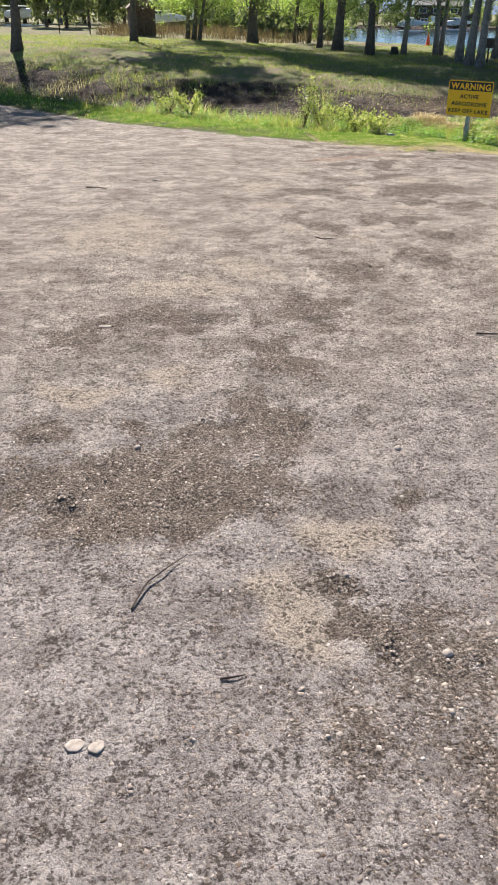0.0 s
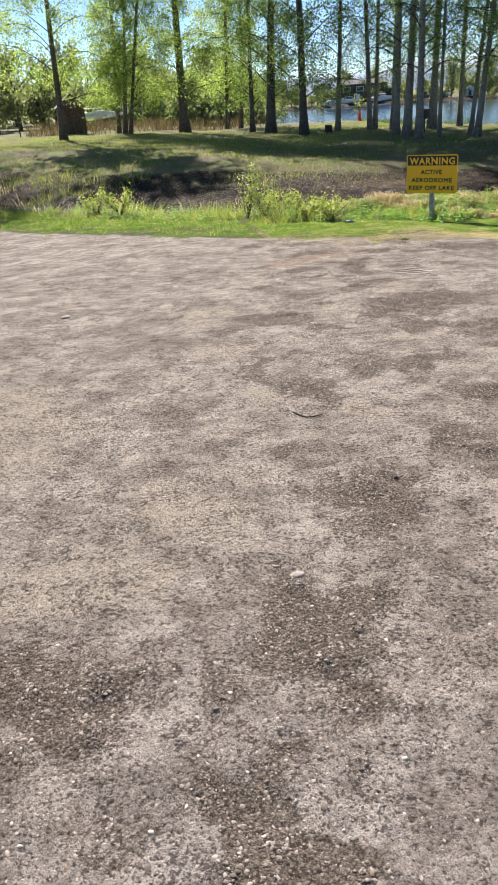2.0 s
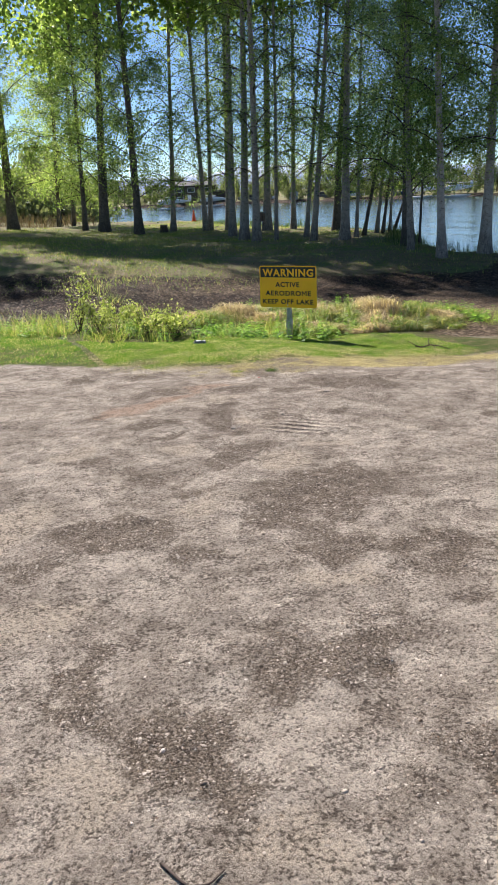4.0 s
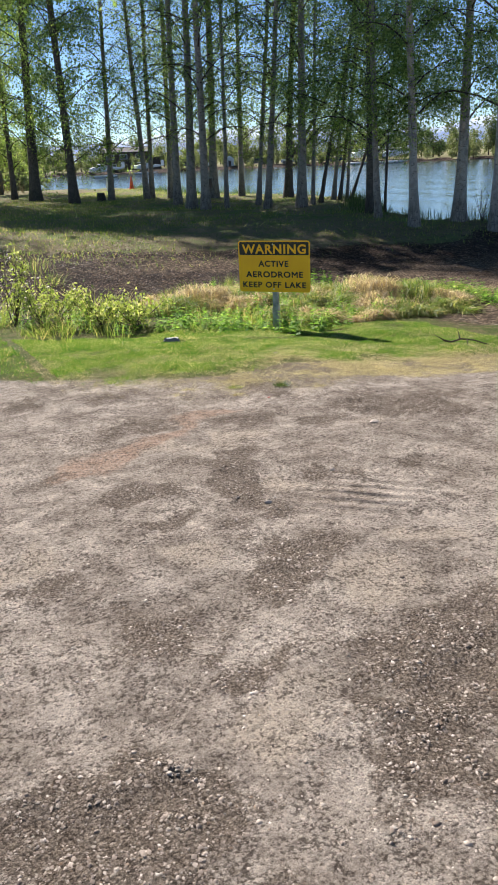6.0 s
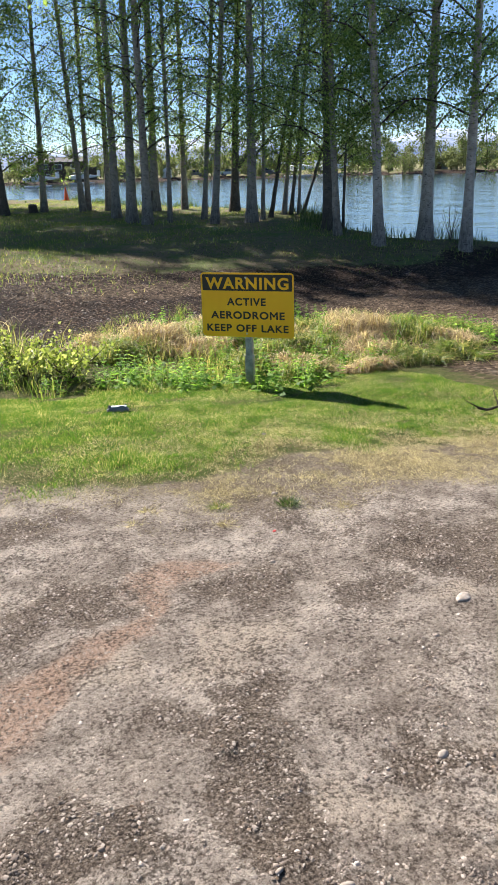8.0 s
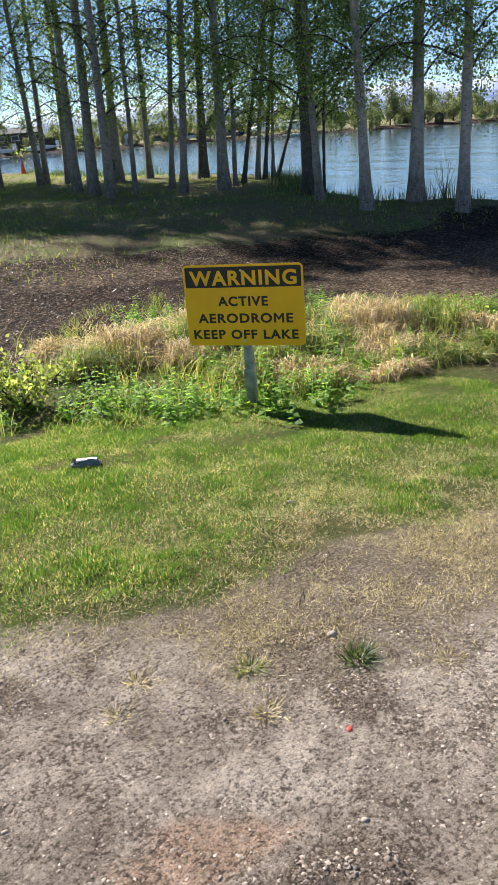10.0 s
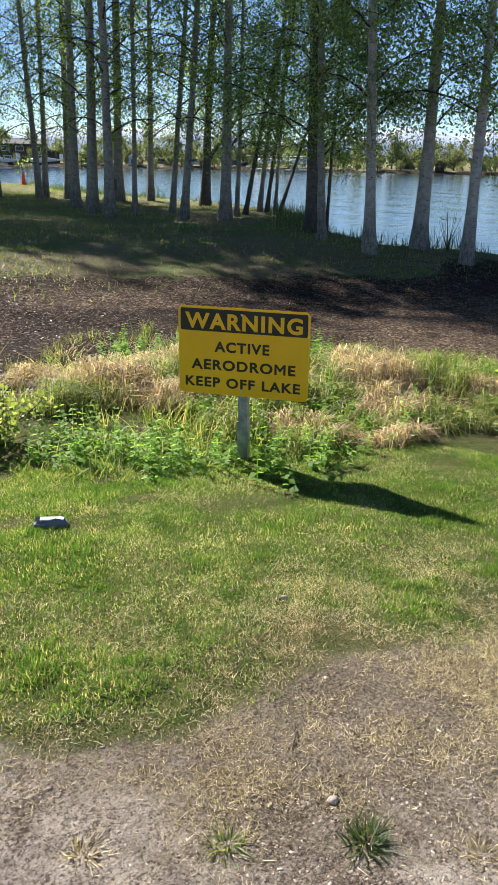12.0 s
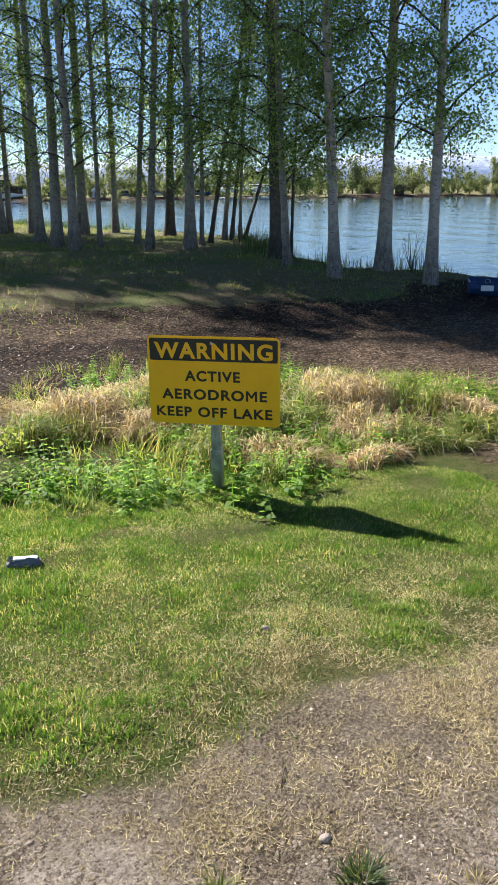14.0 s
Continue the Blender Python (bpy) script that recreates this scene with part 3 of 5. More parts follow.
for key, val in masks.items():
    at = ground_me.attributes.new(key, "FLOAT", "POINT")
    at.data.foreach_set("value", np.clip(val, 0, 1).astype(np.float32))
ground = linked("ground", ground_me, GROUND, smooth=True)
tagged(ground, "tan packed gravel lot running into mown grass, wet ditch and shaded bank", "ground", kind="structure")

lake = linked("water", quick("water", [(-60, -60, LAKE_Z), (420, -60, LAKE_Z), (420, 420, LAKE_Z), (-60, 420, LAKE_Z)], [(0, 1, 2, 3)]), WATER)
tagged(lake, "calm pale blue lake with low wake ripples", "lake", kind="structure")

# snow peaks beyond the far shore
pa = np.radians(np.linspace(-25, 85, 260))
rows_v = []
prof = 58 + 34 * (value_noise(pa * 9, pa * 0, 1.0)) + 26 * value_noise(pa * 26, pa * 0 + 3, 1.0) + 12 * value_noise(pa * 70, pa * 0 + 9, 1.0)
prof = prof * 1.15 * (0.8 + 0.35 * np.exp(-((np.degrees(pa) - 27) / 5) ** 2) + 0.4 * np.exp(-((np.degrees(pa) - 45) / 7) ** 2))
for k, (rad, sh) in enumerate([(3300, 0.0), (3450, 0.42), (3600, 0.8), (3750, 1.0), (3900, 0.7)]):
    jag = 1 + (0.22 * (value_noise(pa * 60 + k * 17, pa * 0 + k, 1.0) - 0.5) if 0 < k < 3 else 0)
    rows_v.append(np.stack([np.sin(pa) * rad, np.cos(pa) * rad, prof * sh * jag - 3], 1))
pv = np.concatenate(rows_v)
i, j = np.meshgrid(np.arange(4), np.arange(259), indexing="ij")
q0 = (i * 260 + j).ravel()
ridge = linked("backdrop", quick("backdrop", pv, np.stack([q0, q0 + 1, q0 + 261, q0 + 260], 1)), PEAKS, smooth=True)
tagged(ridge, "distant snow-streaked mountains with blue haze in their colour", "mountains", kind="structure")


# ---- the warning sign ----
def rounded(bm, w, h, r, y0, y1, cx=0.0, cz=0.0, seg=6):
    """An upright plate with rounded corners between y0 (front) and y1."""
    ring = []
    for sx, sz, a0 in ((1, 1, 0), (-1, 1, 90), (-1, -1, 180), (1, -1, 270)):
        for k in range(seg + 1):
            a = radians(a0 + 90 * k / seg)
            ring.append((cx + sx * (w / 2 - r) + r * math.cos(a), cz + sz * (h / 2 - r) + r * math.sin(a)))
    f = [bm.verts.new((x, y0, z)) for x, z in ring]
    b = [bm.verts.new((x, y1, z)) for x, z in ring]
    bm.faces.new(f[::-1])
    bm.faces.new(b)
    n = len(ring)
    for k in range(n):
        bm.faces.new((f[k], f[(k + 1) % n], b[(k + 1) % n], b[k]))
    bmesh.ops.recalc_face_normals(bm, faces=bm.faces)
    return bm


def lettering(text, width, cap, cx, z, material, parent, y):
    """A line of raised film letters: its middle at cx, its foot at z."""
    cu = bpy.data.curves.new("lettering", "FONT")
    cu.body, cu.align_x, cu.size, cu.offset, cu.extrude = text, "CENTER", 1.0, 0.034, 0.0
    cu.space_character = 1.15
    tmp = new("lettering_source", cu)
    me = bpy.data.meshes.new_from_object(tmp.evaluated_get(bpy.context.evaluated_depsgraph_get()))
    bpy.data.objects.remove(tmp)
    bpy.data.curves.remove(cu)
    co = np.empty(len(me.vertices) * 3)
    me.vertices.foreach_get("co", co)
    co = co.reshape(-1, 3)
    x, h = co[:, 0], co[:, 1]
    out = np.stack([cx + (x - (x.min() + x.max()) / 2) * width / (x.max() - x.min()), np.full(len(x), y), z + (h - h.min()) * cap / (h.max() - h.min())], 1)
    me.vertices.foreach_set("co", out.ravel().astype(np.float32))
    me.update()
    bm = bmesh.new()
    bm.from_mesh(me)
    bpy.data.meshes.remove(me)
    bmesh.ops.remove_doubles(bm, verts=bm.verts, dist=0.00005)
    left, pieces = set(bm.verts), []
    while left:
        todo, piece = [left.pop()], set()
        while todo:
            v = todo.pop()
            piece.add(v)
            for e in v.link_edges:
                o = e.other_vert(v)
                if o in left:
                    left.discard(o)
                    todo.append(o)
        pieces.append(piece)
    pieces = sorted((p for p in pieces if any(v.link_faces for v in p)), key=lambda p: min(v.co.x for v in p))
    whole = []
    for p in pieces:
        if whole and sum(v.co.x for v in p) / len(p) < max(v.co.x for v in whole[-1]):
            whole[-1] |= p
        else:
            whole.append(p)
    pieces = whole
    for char, piece in zip(text.replace(" ", ""), pieces):
        one, made = bmesh.new(), {}
        if char == "M":
            x0, x1 = min(v.co.x for v in piece), max(v.co.x for v in piece)
            z0, z1 = min(v.co.z for v in piece), max(v.co.z for v in piece)
            half = [(0.0, 0.0), (0.2, 0.0), (0.2, 0.68), (0.44, 0.3), (0.56, 0.3), (0.8, 0.68), (0.8, 0.0), (1.0, 0.0), (1.0, 1.0), (0.8, 1.0), (0.5, 0.56), (0.2, 1.0), (0.0, 1.0)]
            vs = [one.verts.new((x0 + a * (x1 - x0), y, z0 + b * (z1 - z0))) for a, b in half]
            for f in ((0, 1, 2, 11, 12), (2, 3, 10, 11), (3, 4, 10), (4, 5, 9, 10), (5, 6, 7, 8, 9)):
                one.faces.new([vs[k] for k in f])
        else:
            for v in piece:
                made[v] = one.verts.new(v.co)
            for f in {f for v in piece for f in v.link_faces}:
                one.faces.new([made[v] for v in f.verts])
        part("letter", one, material, parent)
    bm.free()


def sign_post(parent):
    """Perforated square post: a front plate with punched holes, sides and back, in a ground sleeve."""
    w, top, foot, pitch, r = 0.062, 0.285, -0.95, 0.0318, 0.0062
    bm = bmesh.new()
    n = int((top - foot) / pitch)
    y = 0.006
    for k in range(n):
        z0, z1 = foot + k * pitch, foot + (k + 1) * pitch
        zc = (z0 + z1) / 2
        outer = [(-w / 2, z0), (0, z0), (w / 2, z0), (w / 2, zc), (w / 2, z1), (0, z1), (-w / 2, z1), (-w / 2, zc)]
        o = [bm.verts.new((x, y, z)) for x, z in outer]
        i = [bm.verts.new((r * math.cos(radians(a)), y, zc + r * math.sin(radians(a)))) for a in (225, 270, 315, 0, 45, 90, 135, 180)]
        d = [bm.verts.new((v.co.x, y + 0.003, v.co.z)) for v in i]
        for m in range(8):
            e = (m + 1) % 8
            bm.faces.new((o[m], o[e], i[e], i[m]))
            bm.faces.new((i[m], i[e], d[e], d[m]))
    box(bm, -w / 2 + 0.0015, y + w / 2, (top + foot) / 2, 0.003, w, top - foot)
    box(bm, w / 2 - 0.0015, y + w / 2, (top + foot) / 2, 0.003, w, top - foot)
    box(bm, 0, y + w, (top + foot) / 2, w, 0.003, top - foot)
    bmesh.ops.remove_doubles(bm, verts=bm.verts, dist=0.0002)
    post = part("post", bm, ZINC, parent, "perforated galvanised steel post")
    bm = bmesh.new()
    box(bm, 0, y + w / 2, -0.71, w + 0.014, w + 0.014, 0.44, bevel=0.003)
    part("sleeve", bm, ZINC, post, "wider steel ground sleeve")
    return post


def warning_sign():
    w, h = 0.914, 0.61
    tl, tr = Vector((4.464, 16.79, 0.495)), Vector((5.086, 16.12, 0.495))
    across = (tr - tl).normalized()
    mid = (tl + tr) / 2
    turn = math.degrees(math.atan2(across.y, across.x))
    m = pose(mid.x, mid.y, 0.495 - h / 2, 0, -0.2, turn)
    sign = thing("warning_sign", m, "yellow and black metal warning sign on a steel post in weeds", "sign")
    bm = bmesh.new()
    board = part("board", rounded(bm, w, h, 0.035, -0.0012, 0.0012), YELLOW, sign, "yellow aluminium board with rounded corners")
    bm = bmesh.new()
    head = rounded(bm, w - 0.032, 0.152, 0.012, -0.0017, -0.0013, cz=h / 2 - 0.017 - 0.076)
    band = part("header_band", head, BLACK, sign, "black band behind the heading")
    up = h / 2
    lettering("WARNING", 0.815, 0.112, 0.0, up - 0.155, YELLOW, band, -0.0024)
    lettering("ACTIVE", 0.385, 0.074, -0.008, up - 0.309, BLACK, board, -0.0018)
    lettering("AERODROME", 0.735, 0.074, 0.0, up - 0.437, BLACK, board, -0.0018)
    lettering("KEEP OFF LAKE", 0.815, 0.072, -0.004, up - 0.560, BLACK, board, -0.0018)
    for z in (up - 0.045, -up + 0.035):
        bm = bmesh.new()
        rod(bm, (-0.008, -0.008, z), (-0.008, -0.001, z), 0.009, 0.011, 6)
        part("bolt", bm, BOLT, sign)
    sign_post(sign)
    return sign


warning_sign()


# ---- trees ----
def stem(base, top, r0, r1, bend, n, sides, r, flare=0.0):
    t = np.linspace(0, 1, n)
    p = np.outer(1 - t, base) + np.outer(t, top)
    ph = r.uniform(0, 6, 4)
    p[:, 0] += bend * (np.sin(t * 5 + ph[0]) - math.sin(ph[0])) * t
    p[:, 1] += bend * (np.sin(t * 4 + ph[1]) - math.sin(ph[1])) * t
    rad = r0 + (r1 - r0) * t ** 0.9
    rad = rad * (1 + flare * np.exp(-t * n * 1.1))
    return p, rad, tube(p, rad, sides)


def birch(x, y, d, dx, dy, height=14.0, start=3.0, spread=2.2, count=3600, size=0.07, bark=None, label="", seed=0, name="birch_tree", fork=0.0):
    """A birch: bending tapered trunk, thin rising limbs with side shoots, a loose crown of small leaves."""
    r = np.random.default_rng(1000 + seed)
    z = float(ground_z(x, y))
    tree = thing(name, pose(x, y, z - 0.06), label or "tall birch tree with grey peeling bark and fresh small leaves", "tree", "trees on the lake bank")
    top = np.array([dx * height, dy * height, height])
    p, rad, trunk = stem((0, 0, 0), top, d / 2, 0.025, 0.10, 26, 12, r, 0.55)
    pieces = [trunk]
    if fork:
        fp, fr, ft = stem(p[3], p[3] + np.array([0.55 * fork, -0.4 * fork, 1.0]) * 3.2, d * 0.27, 0.03, 0.15, 9, 8, r)
        pieces.append(ft)
    tv, tf = joined(pieces)
    # lumps under the bark
    tv = tv + 0.012 * (np.sin(tv[:, [1, 2, 0]] * 23.0 + seed) * np.sin(tv[:, [2, 0, 1]] * 9.0))
    linked("trunk", quick("trunk", tv, tf), bark or BARK_GREY, tree, smooth=True)
    limbs, spots, own = [], [], []
    n_limb = int(height * 2.3)
    for k in range(n_limb):
        f = (start * 0.8 + (height - start * 0.8) * (k + r.uniform(0, 1)) / n_limb) / height
        i = min(int(f * 25), 24)
        b = p[i] + (p[i + 1] - p[i]) * (f * 25 - i)
        a = k * 2.4 + r.uniform(-0.5, 0.5)
        ln = spread * r.uniform(0.55, 1.15) * (1.05 - 0.55 * f) + 0.35
        rise = r.uniform(0.15, 0.75)
        e = b + np.array([math.cos(a) * ln, math.sin(a) * ln, rise * ln])
        t = np.linspace(0, 1, 6)
        q = np.outer(1 - t, b) + np.outer(t, e)
        q[:, 2] += -0.28 * ln * t ** 2 + 0.12 * ln * np.sin(t * 3.1)
        q[:, :2] += r.normal(size=(6, 2)) * 0.035 * ln * t[:, None]
        r0 = min(0.024, rad[i] * 0.3)
        limbs.append(tube(q, r0 * (1 - 0.85 * t) + 0.003, 5))
        spots.append(q[2:])
        mine = [limbs.pop()]
        for _ in range(4):
            g = r.uniform(0.3, 0.95)
            s0 = q[min(int(g * 5), 4)]
            s1 = s0 + np.array([r.normal() * 0.32, r.normal() * 0.32, r.uniform(-0.35, 0.25)]) * ln * 0.8
            u = np.linspace(0, 1, 4)
            w = np.outer(1 - u, s0) + np.outer(u, s1)
            w[:, 2] -= 0.15 * ln * u ** 2
            mine.append(tube(w, 0.009 * (1 - 0.8 * u) + 0.0015, 4))
            spots.append(w[1:])
        (own if k < 5 else limbs).extend([joined(mine)] if k < 5 else mine)
    for one in own:
        linked("limb", quick("limb", *one), TWIG, tree, smooth=True)
    tagged(linked("branchwork", quick("branchwork", *joined(limbs)), TWIG, tree, "thin dark upper branches", smooth=True), kind="stuff")
    spots = np.concatenate(spots)
    low = spots[:, 2] < 9.5
    # above 9.5 m: oversized leaves out of view, added to shade the bank
    for sel, n, sz, jit in ((low, int(count * 1.9), size * 1.06, 0.20), (~low, int(650 + spread * 560), 0.34, 0.4)):
        if not sel.any():
            continue
        c = spots[sel][r.integers(0, sel.sum(), n)] + r.normal(size=(n, 3)) * jit
        c[:, 2] -= np.abs(r.normal(size=n)) * 0.10
        if sel is low:
            pack = leaves(c, sz, r)
        else:
            pack = joined([pack, leaves(c, sz, r)])
    tagged(linked("crown", quick("crown", *pack), LEAF, tree, "loose crown of small green leaves"), kind="stuff")
    return tree


# x, y, trunk width, lean in x and y per metre
GROVE = [(11.00, 45.06, 0.25, 0.04, -0.01), (12.29, 43.68, 0.24, -0.035, 0.011), (12.63, 44.0, 0.22, 0.03, -0.01), (13.47, 43.69, 0.27, 0.02, -0.01),
         (11.63, 37.95, 0.28, 0.01, -0.005), (11.24, 35.51, 0.33, 0.03, -0.01), (11.18, 34.01, 0.28, 0.008, -0.005), (14.23, 40.43, 0.36, 0.02, -0.01),
         (12.12, 34.34, 0.14, 0.018, -0.01), (15.52, 40.32, 0.22, 0.006, -0.003), (13.70, 34.99, 0.17, 0.07, -0.035), (13.14, 33.14, 0.22, 0.07, -0.035)]
for k, (x, y, d, dx, dy) in enumerate(GROVE):
    birch(x, y, d, dx, dy, 16.5 + (k * 37 % 5) * 0.6, 2.4 + (k % 3) * 0.5, 2.2, 2700, 0.07, BARK_GREY, seed=k,
          label="slender grey-barked birch standing in shade on the bank" if d < 0.2 else "")
birch(16.57, 37.98, 0.34, 0.035, -0.02, 12.5, 2.8, 2.2, 4200, 0.075, BARK_DARK, "old dark birch forked low near the water", 20, fork=1.0)
birch(13.81, 31.91, 0.33, 0.02, -0.012, 13.5, 2.2, 2.1, 5200, 0.07, BARK_GREY, "thick birch with ridged pale grey bark", 21)
CLUMP = [(14.93, 33.11, 0.14, 0.034, -0.021), (15.43, 33.42, 0.15, 0.155, -0.098), (16.27, 33.89, 0.16, 0.073, -0.048), (16.49, 33.8, 0.13, 0.093, -0.062),
         (16.75, 33.69, 0.11, 0.028, -0.019), (16.87, 33.64, 0.11, 0.265, -0.182)]
for k, (x, y, d, dx, dy) in enumerate(CLUMP):
    birch(x, y, d, dx, dy, 7.5 if dx > 0.1 else 10.0, 2.0, 1.5, 2600, 0.065, BARK_DARK if k % 2 else BARK_GREY, "thin leaning young birch stem by the water", 30 + k)
birch(14.14, 28.16, 0.36, -0.026, 0.02, 15.0, 1.9, 2.9, 19000, 0.06, BARK_DARK, "big dark-barked tree with dense low foliage", 40, "shade_tree")
birch(13.45, 26.87, 0.19, -0.055, 0.045, 11.0, 2.2, 1.7, 3800, 0.062, BARK_GREY, "slim pale birch close beside a dark trunk", 41)
birch(13.3, 25.01, 0.24, -0.04, 0.035, 13.0, 3.2, 2.2, 11000, 0.062, BARK_PALE, "pale grey birch with branch scars at the bank's edge", 42)
birch(14.88, 25.16, 0.31, 0.004, -0.004, 14.0, 3.0, 2.4, 13500, 0.062, BARK_PALE, "stout birch with rough darker foot at the water", 43)
birch(14.54, 23.42, 0.23, 0.0, 0.005, 13.0, 2.9, 2.4, 12000, 0.062, BARK_PALE, "pale leaning birch with dark branch scars", 44)
birch(14.6, 28.2, 0.08, 0.01, 0.0, 8.0, 2.0, 1.2, 1800, 0.062, BARK_DARK, "thin dark sapling beside a big trunk", 45)
WEST = [(-7.72, 40.07, 0.40, 0.05, 0.01), (-3.03, 49.67, 0.36, 0.02, 0.0), (3.98, 54.45, 0.55, 0.005, 0.0), (8.17, 48.5, 0.5, 0.04, -0.01), (8.97, 43.9, 0.38, -0.01, 0.0),
        (7.79, 52.25, 0.27, 0.007, 0.0), (0.01, 55.54, 0.24, 0.06, 0.0), (0.38, 54.58, 0.24, 0.1, 0.0), (0.68, 53.82, 0.2, 0.16, 0.0), (7.38, 60.09, 0.27, 0.04, 0.0), (8.52, 61.45, 0.24, 0.06, -0.01)]
for k, (x, y, d, dx, dy) in enumerate(WEST):
    birch(x, y, d, dx, dy, (13.0 if x < -6 else 16.0 if x < 0 else 21.0) if d > 0.3 else 18.0, 2.0 if d > 0.3 else 1.6, 4.4 if d > 0.3 else 3.0, 6500, 0.10, BARK_DARK, "large dark-trunked tree on the grassy bank" if d > 0.3 else "thin dark-stemmed tree on the bank", 60 + k, "bank_tree")


def far_tree(h, w, seed, kind=0):
    """A rounded willow far off: short trunk, limbs, a crown of drooping leaf sprays."""
    r = np.random.default_rng(300 + seed)
    tree = thing("willow_tree", pose(0, 0, 0), "bushy light green willow tree on the far shore", "tree", "far shore trees")
    pieces = [tube(np.outer(np.linspace(0, 1, 5), (0, 0, h * 0.55)), np.linspace(0.22, 0.09, 5), 7)]
    lobes = []
    for k in range(16):
        a, e = r.uniform(0, 6.3), r.uniform(0.25, 0.92)
        rr = w * 0.5 * math.sqrt(max(0.05, 1 - (2 * e - 0.9) ** 2)) * r.uniform(0.35, 0.8)
        c = np.array([math.cos(a) * rr, math.sin(a) * rr, e * h * 0.95])
        lobes.append(c)
        pieces.append(tube(np.linspace((0, 0, h * 0.22 * (1 + e)), c, 4), np.linspace(0.08, 0.02, 4), 4))
    linked("trunk", quick("trunk", *joined(pieces)), BARK_DARK, tree, smooth=True)
    n = 1300
    lob = np.array(lobes)[r.integers(0, 16, n)]
    c = lob + unit(n, r) * (np.abs(r.normal(size=n)) ** 0.6)[:, None] * np.array([w * 0.17, w * 0.17, h * 0.13])
    c[:, 2] -= np.abs(r.normal(size=n)) * h * 0.07
    c[:, 2] = np.maximum(c[:, 2], 0.25 + r.random(n) * 0.8)
    tagged(linked("crown", quick("crown", *leaves(c, 0.5, r, 0.9, 0.55)), WILLOW, tree, "drooping light green foliage"), kind="stuff")
    return tree


def polar(az, rad):
    return 2 + rad * math.sin(radians(az)), 12 + rad * math.cos(radians(az))


kinds = [far_tree(7.5, 6.0, 1), far_tree(9.0, 6.5, 2), far_tree(6.0, 5.5, 3), far_tree(10.5, 5.0, 4)]
placed = []
rt = random.Random(5)
for k in range(104):
    az = 9 + k * 0.6 + rt.uniform(-0.3, 0.3)
    rad = 186 + rt.uniform(0, 10) + (14 if k % 3 == 0 else 0)
    if 15.0 < az < 19.5 and rad < 205:
        rad = 212
    placed.append((az, rad, rt.uniform(0.62, 1.0)))
for k in range(58):
    placed.append((8 + k * 1.05 + rt.uniform(-0.4, 0.4), 179 + rt.uniform(0, 4), rt.uniform(0.3, 0.5)))
for k in range(20):
    placed.append((-16 + k * 1.35 + rt.uniform(-0.4, 0.4), rt.uniform(88, 125), rt.uniform(0.85, 1.25)))
for k in range(16):
    placed.append((-13 + k * 1.45 + rt.uniform(-0.5, 0.5), rt.uniform(66, 86) if abs(-13 + k * 1.45 + 5) > 2 else 95, rt.uniform(0.7, 1.1)))
for k in range(9):
    placed.append((-2 + k * 1.5, rt.uniform(135, 165), rt.uniform(0.9, 1.3)))
for k in range(12):
    placed.append((-34 + k * 1.6, rt.uniform(70, 110), rt.uniform(0.8, 1.3)))
for k, (az, rad, sc) in enumerate(placed):
    x, y = polar(az, rad)
    m = pose(x, y, float(ground_z(x, y)) - 0.1, 0, 0, rt.uniform(0, 360)) @ Matrix.Diagonal((sc, sc, sc, 1))
    if k < 4:
        kinds[k].matrix_basis = m
    else:
        copy_thing(kinds[k % 4], m @ Matrix.Diagonal((1 / kinds[k % 4].scale[0],) * 3 + (1,)))


# ---- far shore and boats ----
def house(m):
    h = thing("house", m, "dark brown house with low grey roof across the lake", "house")
    bm = bmesh.new()
    box(bm, 0, 0, 1.9, 10.5, 7.0, 3.9)
    box(bm, 6.6, 0.5, 1.2, 3.0, 5.0, 2.5)
    part("wall", bm, DARKWOOD, h, "dark brown timber walls")
    bm = bmesh.new()
    for sgn in (-1, 1):
        box(bm, 0, sgn * 2.0, 4.35, 11.4, 4.4, 0.18, Matrix.Translation((0, sgn * 2.0, 4.35)) @ Matrix.Rotation(radians(-sgn * 14), 4, "X") @ Matrix.Translation((0, -sgn * 2.0, -4.35)))
    box(bm, 6.6, 0.5, 2.55, 3.6, 5.6, 0.16)
    part("roof", bm, ROOF, h, "low grey shingle roof")
    for x, z in ((-3.4, 2.9), (-0.4, 2.9), (3.2, 2.9), (-3.0, 0.9), (2.0, 0.9)):
        bm = bmesh.new()
        box(bm, x, -3.53, z, 1.7, 0.10, 1.1, bevel=0.02)
        win = part("window", bm, WHITE, h, "white-framed window")
        bm = bmesh.new()
        box(bm, x, -3.59, z, 1.46, 0.03, 0.86)
        part("pane", bm, GLASS, win)
    return h


def hut(m, wall, roof, w, d, hh, label, name="hut"):
    o = thing(name, m, label, name)
    bm = bmesh.new()
    box(bm, 0, 0, hh * 0.34, w, d, hh * 0.68)
    part("wall", bm, wall, o)
    bm = bmesh.new()
    e = 0.15
    v = [bm.verts.new(c) for c in ((-w / 2 - e, -d / 2 - e, hh * 0.66), (w / 2 + e, -d / 2 - e, hh * 0.66), (0, -d / 2 - e, hh), (-w / 2 - e, d / 2 + e, hh * 0.66), (w / 2 + e, d / 2 + e, hh * 0.66), (0, d / 2 + e, hh))]
    for f in ((0, 1, 2), (5, 4, 3), (0, 2, 5, 3), (2, 1, 4, 5), (1, 0, 3, 4)):
        bm.faces.new([v[k] for k in f])
    part("roof", bm, roof, o)
    bm = bmesh.new()
    box(bm, 0, -d / 2 - 0.02, hh * 0.28, w * 0.3, 0.05, hh * 0.5, bevel=0.01)
    part("door", bm, DARKWOOD, o)
    return o


